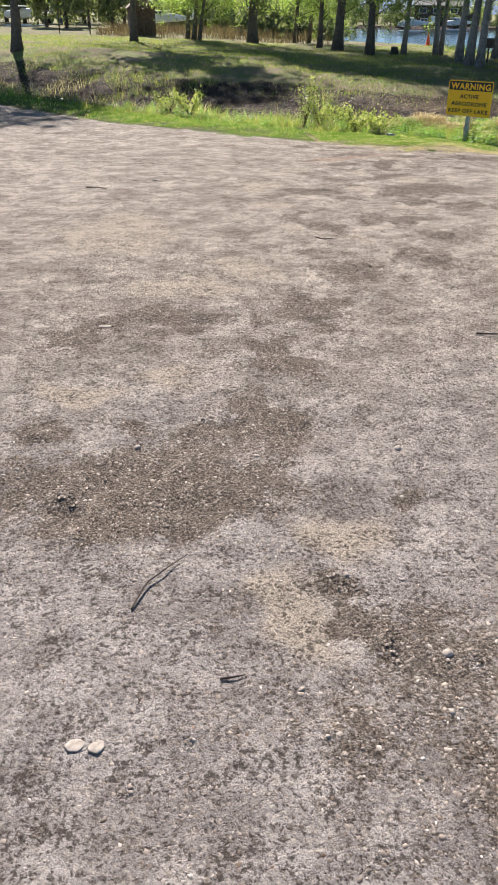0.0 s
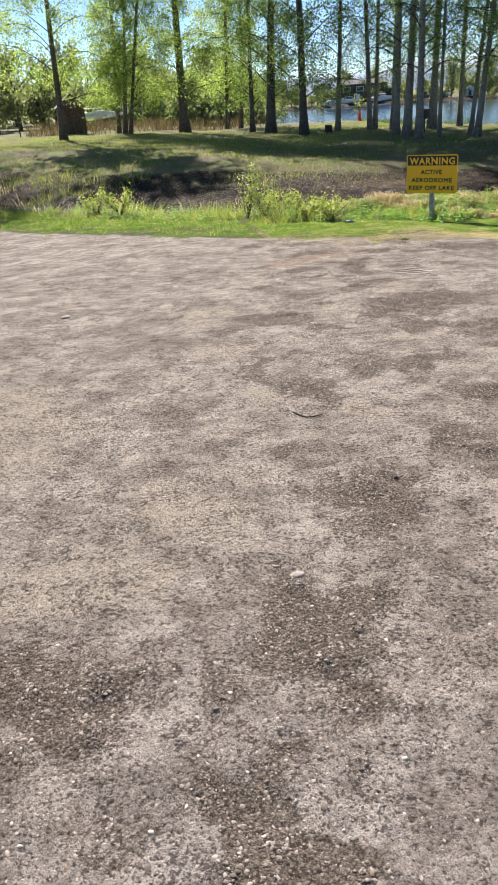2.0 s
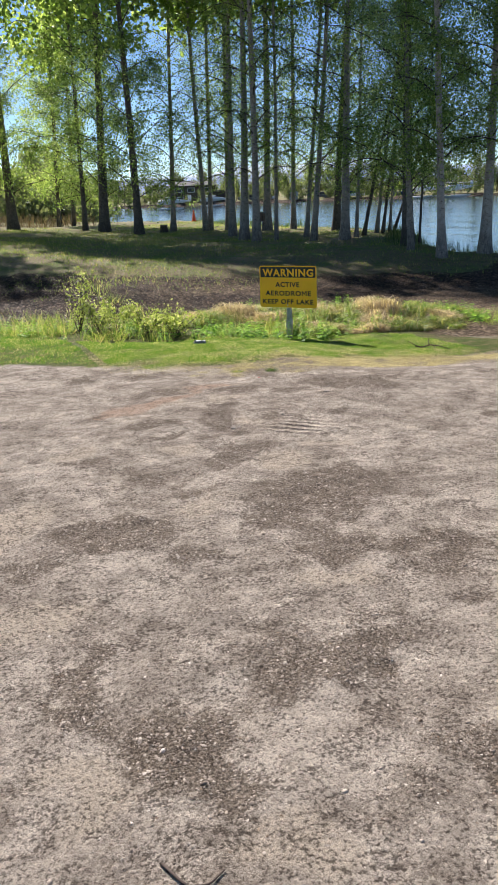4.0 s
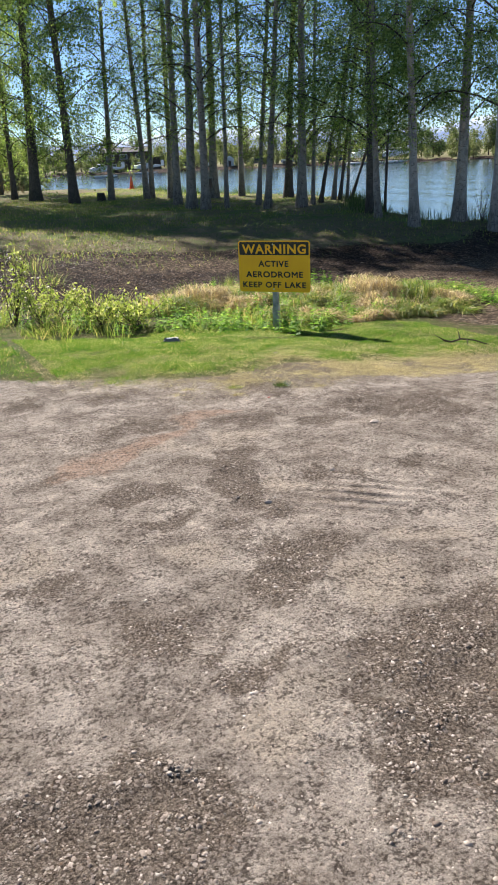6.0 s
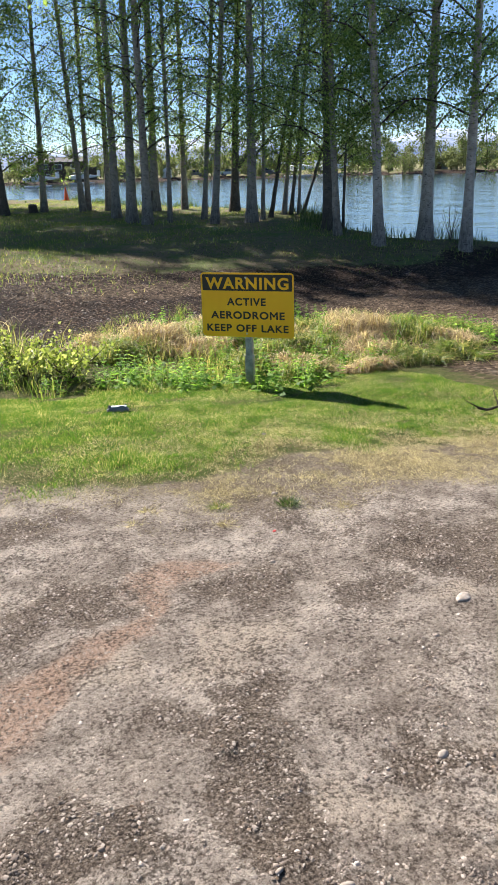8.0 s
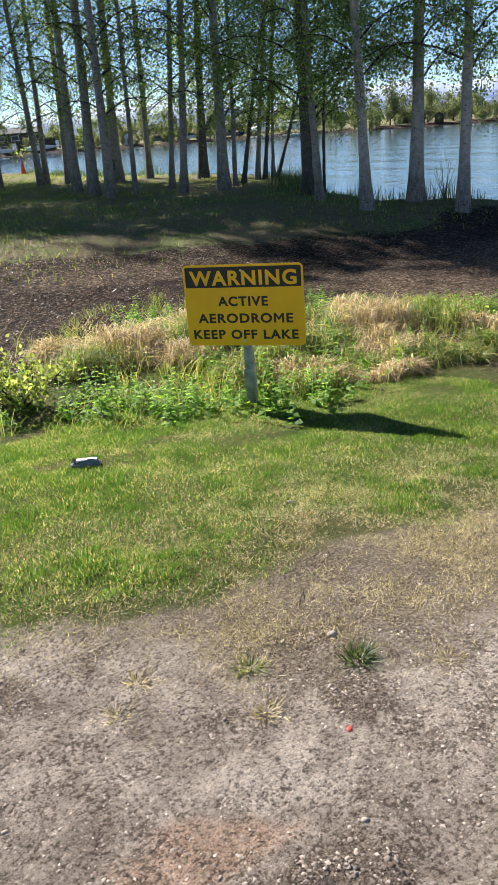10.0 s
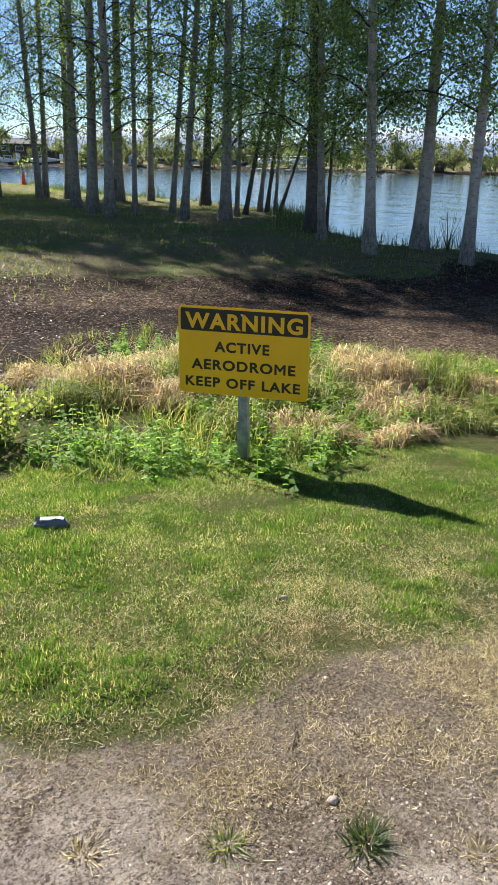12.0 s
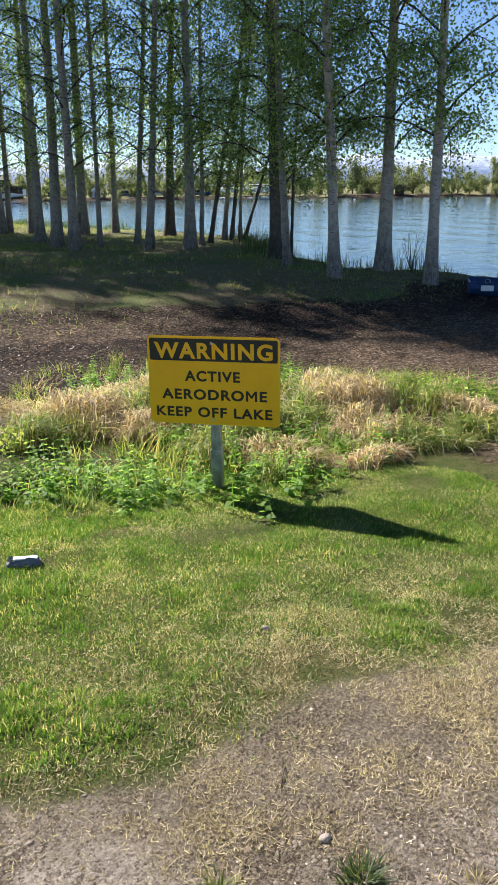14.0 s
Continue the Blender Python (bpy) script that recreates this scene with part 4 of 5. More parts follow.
def floatplane(m, label):
    """A high-wing light aircraft on two floats."""
    o = thing("floatplane", m, label, "aircraft", "floatplanes")
    secs = [(3.3, 0.25, 1.75, 0.28), (3.0, 0.5, 1.75, 0.5), (1.8, 0.58, 1.8, 0.62), (0.4, 0.6, 1.95, 0.75), (-0.8, 0.5, 1.95, 0.62), (-3.2, 0.22, 1.9, 0.3), (-4.6, 0.06, 1.95, 0.12)]
    vs, n = [], 10
    for y, w, z, h in secs:
        for k in range(n):
            a = 2 * math.pi * k / n
            vs.append((w * math.cos(a), y, z + h * math.sin(a)))
    fs = [(i * n + k, i * n + (k + 1) % n, (i + 1) * n + (k + 1) % n, (i + 1) * n + k) for i in range(len(secs) - 1) for k in range(n)]
    body = linked("fuselage", quick("fuselage", vs, fs), WHITE, o, "white fuselage", True)
    bm = bmesh.new()
    box(bm, 0, 1.0, 2.62, 1.06, 0.9, 0.42, bevel=0.1)
    part("cabin_window", bm, GLASS, body)
    bm = bmesh.new()
    box(bm, 0, 0.6, 2.86, 10.9, 1.5, 0.17, bevel=0.07)
    part("wing", bm, WHITE, o, "straight white wing")
    bm = bmesh.new()
    box(bm, 0, -4.3, 2.05, 3.2, 0.8, 0.07, bevel=0.02)
    part("tailplane", bm, WHITE, o)
    bm = bmesh.new()
    box(bm, 0, -4.35, 2.65, 0.07, 0.85, 1.3, bevel=0.02)
    part("tail_fin", bm, WHITE, o)
    bm = bmesh.new()
    box(bm, 0, 3.42, 1.78, 0.13, 0.05, 1.9, bevel=0.02)
    part("propeller", bm, GREY, o)
    for sx in (-1, 1):
        bm = bmesh.new()
        pts = [(3.3, 0.08, 0.12), (2.6, 0.3, 0.02), (0.5, 0.36, 0.0), (-1.5, 0.3, 0.06), (-2.9, 0.1, 0.2)]
        fv = [(sx * 1.25 + a * w, y, 0.15 + z + (0.28 if b else -0.22) * (w / 0.36)) for y, w, z in pts for a, b in ((-1, 1), (1, 1), (0.55, 0), (-0.55, 0))]
        ff = [(i * 4 + k, i * 4 + (k + 1) % 4, i * 4 + 4 + (k + 1) % 4, i * 4 + 4 + k) for i in range(4) for k in range(4)] + [(0, 1, 2, 3), (16, 17, 18, 19)]
        linked("float", quick("float", fv, ff), WHITE, o, "white float")
        bm.free()
        for y in (1.6, -0.7):
            bm = bmesh.new()
            rod(bm, (sx * 1.25, y, 0.35), (sx * 0.4, y, 1.45), 0.05)
            part("float_strut", bm, GREY, o)
        bm = bmesh.new()
        rod(bm, (sx * 0.5, 0.9, 1.5), (sx * 3.0, 0.7, 2.78), 0.04)
        part("wing_strut", bm, WHITE, o)
    return o


def car(m, paint, label):
    o = thing("car", m, label, "car", "cars parked on the far shore")
    bm = bmesh.new()
    box(bm, 0, 0, 0.62, 1.8, 4.5, 0.62, bevel=0.14)
    body = part("body", bm, paint, o, smooth=False)
    bm = bmesh.new()
    box(bm, 0, -0.25, 1.15, 1.55, 2.3, 0.56, bevel=0.2)
    part("cabin", bm, GLASS, o)
    for x in (-0.82, 0.82):
        for y in (-1.4, 1.4):
            bm = bmesh.new()
            rod(bm, (x - 0.1, y, 0.33), (x + 0.1, y, 0.33), 0.33, sides=14)
            part("wheel", bm, GREY, o)
    for x in (-0.6, 0.6):
        bm = bmesh.new()
        box(bm, x, -2.25, 0.72, 0.35, 0.06, 0.16, bevel=0.02)
        part("headlight", bm, WHITE, body)
    return o


def on(x, y, rz=0.0, lift=0.0):
    return pose(x, y, float(ground_z(x, y)) + lift, 0, 0, rz)


hx, hy = polar(17.0, 190)
house(on(hx, hy, -17))
x, y = polar(24.3, 182)
hut(on(x, y, -20), WHITE, WHITE, 2.0, 2.0, 2.2, "small white tent-roofed shelter by the water", "shelter")
x, y = polar(45.4, 181)
hut(on(x, y, -45), DARKWOOD, DARKWOOD, 1.9, 1.8, 2.2, "small dark wooden boathouse hut at the water")
x, y = polar(43.2, 196)
hut(on(x, y, -43), BLUEGREY, ROOF, 4.0, 3.6, 2.4, "blue-grey cottage with a grey roof on the far shore", "cottage")
for az, rad, paint, lab in ((21.0, 184, GREY, "grey parked car on the far shore"), (22.3, 184, WHITE, "white parked car on the far shore"), (28.7, 183, WHITE, "white parked car on the far shore"),
                            (31.2, 184, GREY, "grey parked car on the far shore"), (32.4, 184, BLUE, "dark blue parked car on the far shore"), (26.3, 185, GREY, "grey parked car on the far shore")):
    x, y = polar(az, rad)
    car(on(x, y, -az + 70), paint, lab)
x, y = polar(18.4, 160)
floatplane(pose(x, y, LAKE_Z + 0.05, 0, 0, 62) @ Matrix.Diagonal((0.75, 0.75, 0.75, 1)), "white high-wing floatplane moored on the lake")
x, y = polar(15.4, 140)
floatplane(pose(x, y, LAKE_Z + 0.05, 0, 0, 75) @ Matrix.Diagonal((0.75, 0.75, 0.75, 1)), "white floatplane lying on the lake")
x, y = polar(33.6, 171)
floatplane(pose(x, y, LAKE_Z + 0.05, 0, 0, 20), "small white floatplane by the far shore")
x, y = polar(35.9, 171)
floatplane(pose(x, y, LAKE_Z + 0.05, 0, 0, 100), "small white floatplane by the far shore")
floatplane(on(-14.5, 84, 78, -0.1) @ Matrix.Diagonal((0.6, 0.6, 0.6, 1)), "white light aircraft parked on grass behind the fence")
floatplane(on(-1.6, 80, 84, -0.1) @ Matrix.Diagonal((0.6, 0.6, 0.6, 1)), "white light aircraft parked among reeds")

sh = hut(on(-3.0, 61, 8), DARKWOOD, DARKWOOD, 1.7, 1.7, 2.5, "dark weathered wooden shed on the grass", "shed")
trailer = thing("box_trailer", on(-13.6, 96, 5), "dark enclosed box trailer parked on grass", "trailer")
bm = bmesh.new()
box(bm, 0, 0, 1.5, 3.6, 2.0, 2.1, bevel=0.06)
part("body", bm, DARKWOOD, trailer)
for sx in (-0.9, 0.9):
    bm = bmesh.new()
    rod(bm, (sx, -1.05, 0.36), (sx, -0.85, 0.36), 0.36, sides=14)
    part("wheel", bm, GREY, trailer)

fence = thing("fence", pose(0, 0, 0), "old wire fence with thin grey posts across the grass", "fence")
fx = [(-18.5, 65.0), (-16.1, 64.4), (-13.7, 63.6), (-11.3, 62.4), (-8.6, 61.6), (-6.5, 61.1)]
for a in fx:
    z = float(ground_z(*a))
    bm = bmesh.new()
    rod(bm, (*a, z - 0.2), (*a, z + 1.5), 0.045, 0.038, 7)
    part("post", bm, DARKWOOD, fence)
for a, b in zip(fx[:-1], fx[1:]):
    for h in (0.45, 0.9, 1.35):
        bm = bmesh.new()
        rod(bm, (*a, float(ground_z(*a)) + h), (*b, float(ground_z(*b)) + h), 0.006, sides=4)
        part("wire", bm, ZINC, fence)

# ---- things on the bank ----
cone = thing("traffic_cone", on(15.6, 56.5), "orange traffic cone on the grass at the water", "cone")
bm = bmesh.new()
box(bm, 0, 0, 0.02, 0.38, 0.38, 0.04, bevel=0.01)
part("base", bm, ORANGE, cone)
bm = bmesh.new()
rod(bm, (0, 0, 0.04), (0, 0, 0.74), 0.145, 0.03, 18)
part("body", bm, ORANGE, cone)
mark = thing("marker_post", on(14.2, 57.0), "short white marker post at the water", "post")
bm = bmesh.new()
rod(bm, (0, 0, -0.1), (0, 0, 0.75), 0.05, 0.045, 10)
part("shaft", bm, WHITE, mark)
stump = thing("tree_stump", on(10.6, 45.4), "low dark tree stump in the grass", "stump")
sv, sf = tube([(0, 0, -0.1), (0.01, 0, 0.1), (0, 0.01, 0.3), (0, 0, 0.36), (0, 0, 0.361)], [0.26, 0.2, 0.18, 0.17, 0.005], 14)
linked("wood", quick("wood", sv, sf), BARK_DARK, stump, smooth=True)

litter_bin = thing("litter_bin", on(13.0, 38.2, -38), "small dark litter bin on a post under the birches", "bin")
bm = bmesh.new()
box(bm, 0, 0, 0.78, 0.36, 0.34, 0.36, bevel=0.02)
part("body", bm, DARKWOOD, litter_bin)
bm = bmesh.new()
box(bm, 0, 0, 0.98, 0.42, 0.4, 0.03, bevel=0.01)
part("lid", bm, GREY, litter_bin)
bm = bmesh.new()
rod(bm, (0, 0, -0.1), (0, 0, 0.62), 0.04)
part("post", bm, DARKWOOD, litter_bin)

boat = thing("rowing_boat", on(16.05, 21.45, -47, -0.02) @ Matrix.Diagonal((1, 1, 0.78, 1)), "dark blue rowing boat drawn up on the bank in shade", "boat")
secs = [(-1.7, 0.42, 0.04), (-1.0, 0.56, 0.0), (0.0, 0.62, 0.0), (1.0, 0.5, 0.03), (1.7, 0.25, 0.12), (2.05, 0.03, 0.22)]
bv = [(y, sx * w * f, z + hh) for y, w, z in secs for sx, f, hh in ((-1, 1.0, 0.48), (-1, 0.85, 0.16), (-1, 0.35, 0.0), (1, 0.35, 0.0), (1, 0.85, 0.16), (1, 1.0, 0.48), (1, 0.93, 0.48), (1, 0.7, 0.14), (-1, 0.7, 0.14), (-1, 0.93, 0.48))]
bf = [(i * 10 + k, i * 10 + (k + 1) % 10, i * 10 + 10 + (k + 1) % 10, i * 10 + 10 + k) for i in range(5) for k in range(10)]
hull = linked("hull", quick("hull", bv, bf), BLUE, boat, "dark blue hull")
bm = bmesh.new()
box(bm, -1.71, 0, 0.28, 0.04, 0.8, 0.42, bevel=0.01)
part("transom", bm, BLUE, boat)
for yy in (-0.7, 0.5):
    bm = bmesh.new()
    box(bm, yy, 0, 0.36, 0.24, 1.0, 0.03, bevel=0.005)
    part("thwart", bm, DARKWOOD, boat)
bm = bmesh.new()
box(bm, -1.38, 0.5, 0.36, 0.24, 0.02, 0.14, bevel=0.004)
part("name_plate", bm, WHITE, boat, "small pale plate")
bm = bmesh.new()
box(bm, -1.38, -0.5, 0.36, 0.24, 0.02, 0.14, bevel=0.004)
part("name_plate", bm, WHITE, boat, "small pale plate")
bm = bmesh.new()
for k in range(12):
    a, b = 2 * math.pi * k / 12, 2 * math.pi * (k + 1) / 12
    rod(bm, (-1.38 + 0.05 * math.cos(a), -0.47, 0.53 + 0.05 * math.sin(a)), (-1.38 + 0.05 * math.cos(b), -0.47, 0.53 + 0.05 * math.sin(b)), 0.009, sides=5)
part("rowlock", bm, ZINC, boat)

# ---- stones, sticks and scraps on the lot ----
def rock(name, x, y, sx, sy, sz, rz, label, seed, material=STONE):
    r = np.random.default_rng(seed)
    bm = bmesh.new()
    bmesh.ops.create_icosphere(bm, subdivisions=3, radius=1.0)
    k = r.normal(size=(5, 3))
    for v in bm.verts:
        c = np.array(v.co)
        f = 1 + 0.10 * math.sin(c @ k[0] * 1.5) + 0.07 * math.sin(c @ k[1] * 2.7 + 1) + 0.03 * math.sin(c @ k[2] * 6)
        v.co = Vector((c[0] * sx * f * 0.8, c[1] * sy * f * 0.8, max(c[2], -0.5) * sz * f * 0.8))
    ob = part(name, bm, material, smooth=True)
    ob.matrix_basis = on(x, y, rz, sz * 0.1)
    return tagged(ob, label, "stone")


rock("stone", 0.02, 2.51, 0.022, 0.018, 0.010, 20, "small whitish rounded stone on the gravel", 1)
rock("stone", -0.985, 2.275, 0.030, 0.024, 0.004, 10, "flat pale stone split by a crack, on gravel", 2)
rock("stone", -0.93, 2.265, 0.026, 0.022, 0.004, 40, "flat pale stone lying against another on gravel", 3)
rock("stone", 0.18, 3.69, 0.024, 0.018, 0.014, 60, "small pale stone on the gravel", 4)
rock("stone", -1.14, 5.21, 0.045, 0.028, 0.006, 20, "flat pale stone bedded in the gravel", 5)
rock("stone", -0.9, 3.8, 0.022, 0.017, 0.014, 60, "small pale stone on dark gravel", 6)
rock("stone", -0.97, 10.36, 0.07, 0.045, 0.02, 60, "pale flat stone on the gravel", 7)
rock("stone", 3.2, 12.0, 0.05, 0.03, 0.012, 20, "flat cream stone bedded in the gravel", 8)
rock("stone", 2.49, 11.36, 0.022, 0.018, 0.014, 20, "small cream stone in dark gravel", 9)
rock("stone", 1.99, 11.15, 0.025, 0.013, 0.012, -20, "small whitish stone on grey gravel", 10)
rock("stone", 3.73, 14.43, 0.022, 0.016, 0.016, -20, "small cream stone in the mown grass", 11)
rock("stone", 3.18, 13.4, 0.022, 0.017, 0.013, 0, "pale stone on bare soil beside a weed", 12)
rock("stone", 0.66, 6.38, 0.014, 0.011, 0.009, 0, "dark stone lying on the gravel", 13, TWIG)
rock("stone", 0.85, 6.6, 0.016, 0.012, 0.009, 30, "pale stone on the gravel", 14)
rock("stone", 0.08, 5.72, 0.035, 0.025, 0.010, 15, "rounded pale stone in the gravel", 15)


def stick(name, pts, r0, label, twigs=()):
    """A fallen twig along the ground, with side twigs."""
    o = thing(name, on(*pts[0][:2]), label, "stick")
    r0 *= 0.62
    z0 = o.matrix_basis.translation
    def run(q, ra, nm):
        q = [(a - z0.x, b - z0.y, float(ground_z(a, b)) - z0.z + h) for a, b, h in q]
        q = np.array(q)
        t = np.linspace(0, len(q) - 1, len(q) * 3)
        q = np.stack([np.interp(t, np.arange(len(q)), q[:, k]) for k in range(3)], 1)
        v, f = tube(q, np.linspace(ra, ra * 0.4, len(q)), 6)
        linked(nm, quick(nm, v, f), TWIG, o, smooth=True)
    run(pts, r0, "stem")
    for tw in twigs:
        run(tw, r0 * 0.6, "side_twig")
    return o


stick("twig", [(-0.87, 2.75, 0.006), (-0.83, 2.86, 0.012), (-0.76, 2.95, 0.012), (-0.70, 3.02, 0.008)], 0.006, "thin bent brown twig lying on gravel")
stick("twig", [(-0.62, 2.47, 0.005), (-0.575, 2.475, 0.008), (-0.55, 2.48, 0.006)], 0.006, "short dark scrap of twig on gravel")
stick("twig", [(0.41, 7.30, 0.004), (0.45, 7.2, 0.007), (0.5, 7.18, 0.006), (0.55, 7.21, 0.004)], 0.008, "dark crooked twig lying on the gravel")
stick("twig", [(-1.72, 9.85, 0.01), (-1.6, 9.8, 0.015), (-1.5, 9.75, 0.01)], 0.012, "short dark twig on the far gravel")
stick("twig", [(0.95, 4.95, 0.008), (1.05, 4.9, 0.015), (1.2, 4.88, 0.01)], 0.01, "dark twig lying on gravel")
stick("twig", [(3.21, 13.64, 0.005), (3.26, 13.69, 0.009), (3.29, 13.74, 0.006)], 0.005, "short curved brown twig at the grass edge")
stick("fallen_branch", [(5.58, 14.24, 0.05), (5.65, 14.2, 0.03), (5.75, 14.17, 0.06), (5.85, 14.08, 0.05), (5.93, 13.96, 0.01)], 0.02, "dead forked branch lying where grass meets gravel",
      [[(5.75, 14.19, 0.06), (5.8, 14.30, 0.16)], [(5.61, 14.24, 0.04), (5.5, 14.3, 0.11)], [(5.8, 14.14, 0.06), (5.7, 14.0, 0.01)]])

# a flattened work glove or shoe upper lying in the grass
shoe = thing("lost_shoe", on(3.14, 15.70, -28, 0.012) @ Matrix.Diagonal((0.72, 0.72, 0.72, 1)), "flattened black and white shoe lying in grass", "shoe")
bm = bmesh.new()
ring = [(0.125, 0.0), (0.11, 0.045), (0.05, 0.055), (-0.05, 0.05), (-0.11, 0.042), (-0.125, 0.0), (-0.11, -0.042), (-0.05, -0.05), (0.05, -0.055), (0.11, -0.045)]
lo = [bm.verts.new((a, b, 0.0)) for a, b in ring]
hi = [bm.verts.new((a * 0.98, b * 0.95, 0.022)) for a, b in ring]
bm.faces.new(lo[::-1]), bm.faces.new(hi)
for k in range(10):
    bm.faces.new((lo[k], lo[(k + 1) % 10], hi[(k + 1) % 10], hi[k]))
part("sole", bm, GREY, shoe, "worn grey rubber sole")
bm = bmesh.new()
lo = [bm.verts.new((a * 0.93, b * 0.88, 0.022)) for a, b in ring]
hi = [bm.verts.new((a * 0.8, b * 0.55, 0.05 + 0.018 * math.sin(k * 1.7))) for k, (a, b) in enumerate(ring)]
inn = [bm.verts.new((a * 0.6, b * 0.3, 0.036)) for a, b in ring]
for k in range(10):
    e = (k + 1) % 10
    bm.faces.new((lo[k], lo[e], hi[e], hi[k]))
    bm.faces.new((hi[k], hi[e], inn[e], inn[k]))
bm.faces.new(inn)
part("upper", bm, GREY, shoe, "crushed dark grey upper")
bm = bmesh.new()
box(bm, 0.015, -0.004, 0.05, 0.17, 0.05, 0.012, bevel=0.005)
part("tongue", bm, WHITE, shoe, "pale tongue")
scrap = rock("red_scrap", 2.93, 13.0, 0.016, 0.01, 0.006, 30, "small red plastic scrap on the gravel", 40, RED)
tagged(scrap, category="litter")


# ---- gravel stones ----
def scatter_stones(n, x0, x1, y0, y1, lo, hi, keep, power=2.2, fine=False):
    r = rng
    x, y = r.uniform(x0, x1, n), r.uniform(y0, y1, n)
    ok = r.random(n) < keep(x, y)
    x, y = x[ok], y[ok]
    n = len(x)
    sz = lo + (hi - lo) * r.random(n) ** power
    if fine:
        v0 = np.array([(1, 0, -0.5), (0, 1, -0.5), (-1, 0, -0.5), (0, -1, -0.5), (0.25, 0.2, 1)], float)
        f0 = np.array([(0, 1, 4), (1, 2, 4), (2, 3, 4), (3, 0, 4)])
    else:
        bm = bmesh.new()
        bmesh.ops.create_icosphere(bm, subdivisions=1, radius=1.0)
        v0 = np.array([v.co for v in bm.verts])
        f0 = np.array([[v.index for v in f.verts] for f in bm.faces])
        bm.free()
    a = r.uniform(0, 6.3, n)
    sc = np.stack([sz * r.uniform(0.8, 1.35, n), sz * r.uniform(0.65, 1.0, n), sz * r.uniform(0.3, 0.6, n)], 1)
    v = v0[None] * (1 + r.uniform(-0.3, 0.3, (n, len(v0), 1))) * sc[:, None, :]
    c, s = np.cos(a)[:, None], np.sin(a)[:, None]
    v = np.stack([v[..., 0] * c - v[..., 1] * s, v[..., 0] * s + v[..., 1] * c, v[..., 2]], -1)
    v += np.stack([x, y, ground_z(x, y) - sz * (0.02 if fine else 0.14)], 1)[:, None, :]
    return v.reshape(-1, 3), (f0[None] + (np.arange(n) * len(v0))[:, None, None]).reshape(-1, 3)


def near_way(x, y):
    """How near a place is to the middle strip of the lot that is walked."""
    return np.abs(x - np.interp(y, [0, 2, 5, 9, 14], [-0.6, -0.55, -0.1, 0.9, 2.8]))


def stone_keep(x, y):
    s = past_edge(x, y)
    d = np.clip(0.22 + 0.85 * loose_gravel(x, y) + 0.5 * (value_noise(x, y, 4.0) - 0.5), 0.05, 1.0)
    return d * np.clip(1.5 - near_way(x, y) / 2.2, 0.0, 1.0) * (1 - soft(s, -0.7, 0.0))


linked("gravel", quick("gravel", *scatter_stones(700000, -3.0, 5.2, 1.6, 13.9, 0.0028, 0.0095, stone_keep, 2.4, True)), PEBBLE)
tagged(bpy.data.objects["gravel"], "loose grey and tan gravel stones strewn over the lot", "gravel", kind="stuff")
linked("coarse_gravel", quick("coarse_gravel", *scatter_stones(26000, -3.0, 5.5, 1.6, 14.6, 0.005, 0.012, lambda x, y: 0.6 * stone_keep(x, y), 2.6)), PEBBLE)
tagged(bpy.data.objects["coarse_gravel"], "larger loose stones among the gravel", "gravel", kind="stuff")
linked("earth_clods", quick("earth_clods", *scatter_stones(70000, -3.0, 5.5, 1.6, 14.6, 0.0025, 0.009, lambda x, y: 0.06 + 0.8 * stone_keep(x, y), 3.0, True)), CLOD)
tagged(bpy.data.objects["earth_clods"], "dark crumbs of earth strewn over the gravel", "soil", kind="stuff")


# ---- grass, weeds and shrubs ----
def spread(n, x0, x1, y0, y1, keep):
    x, y = rng.uniform(x0, x1, n), rng.uniform(y0, y1, n)
    ok = rng.random(n) < keep(x, y)
    return np.stack([x[ok], y[ok], ground_z(x[ok], y[ok]) - 0.004], 1)


def lean_of(n, amount):
    a, m = rng.uniform(0, 6.3, n), np.abs(rng.normal(size=n)) * amount
    return np.stack([np.cos(a) * m, np.sin(a) * m, np.zeros(n)], 1)


def turf_keep(x, y):
    s = past_edge(x, y)
    patch = np.clip(0.62 + 1.5 * (value_noise(x, y, 1.7) - 0.4) + 1.1 * (value_noise(x, y, 6.0) - 0.5) + 0.9 * (value_noise(x, y, 19.0) - 0.5), 0.6, 1.0)
    return soft(s + 0.25 * (1 - soft(x, 2.4, 3.6)) + 0.5 * (value_noise(x, y, 2.4) - 0.5), -0.12, 0.5) * (1 - soft(s, 3.2, 4.2)) * patch * (1 - 0.85 * soft(x + 0.5 * (1 - s), 5.6, 7.2))


def turf(name, n, x0, x1, y0, y1, low, high, lean, width, label):
    """Mown grass: short bent slips, taller and thicker in the lush tufts."""
    b = spread(n, x0, x1, y0, y1, turf_keep)
    lush = np.clip(0.45 + 1.5 * (value_noise(b[:, 0] + 3, b[:, 1], 3.3) - 0.35) + 0.9 * (value_noise(b[:, 0], b[:, 1] + 8, 12.0) - 0.5), 0.55, 1.6)
    linked(name, quick(name, *slips(b, rng.uniform(low, high, len(b)) * lush, lean_of(len(b), lean) * lush[:, None], width)), GRASS)
    tagged(bpy.data.objects[name], label, "grass", kind="stuff")


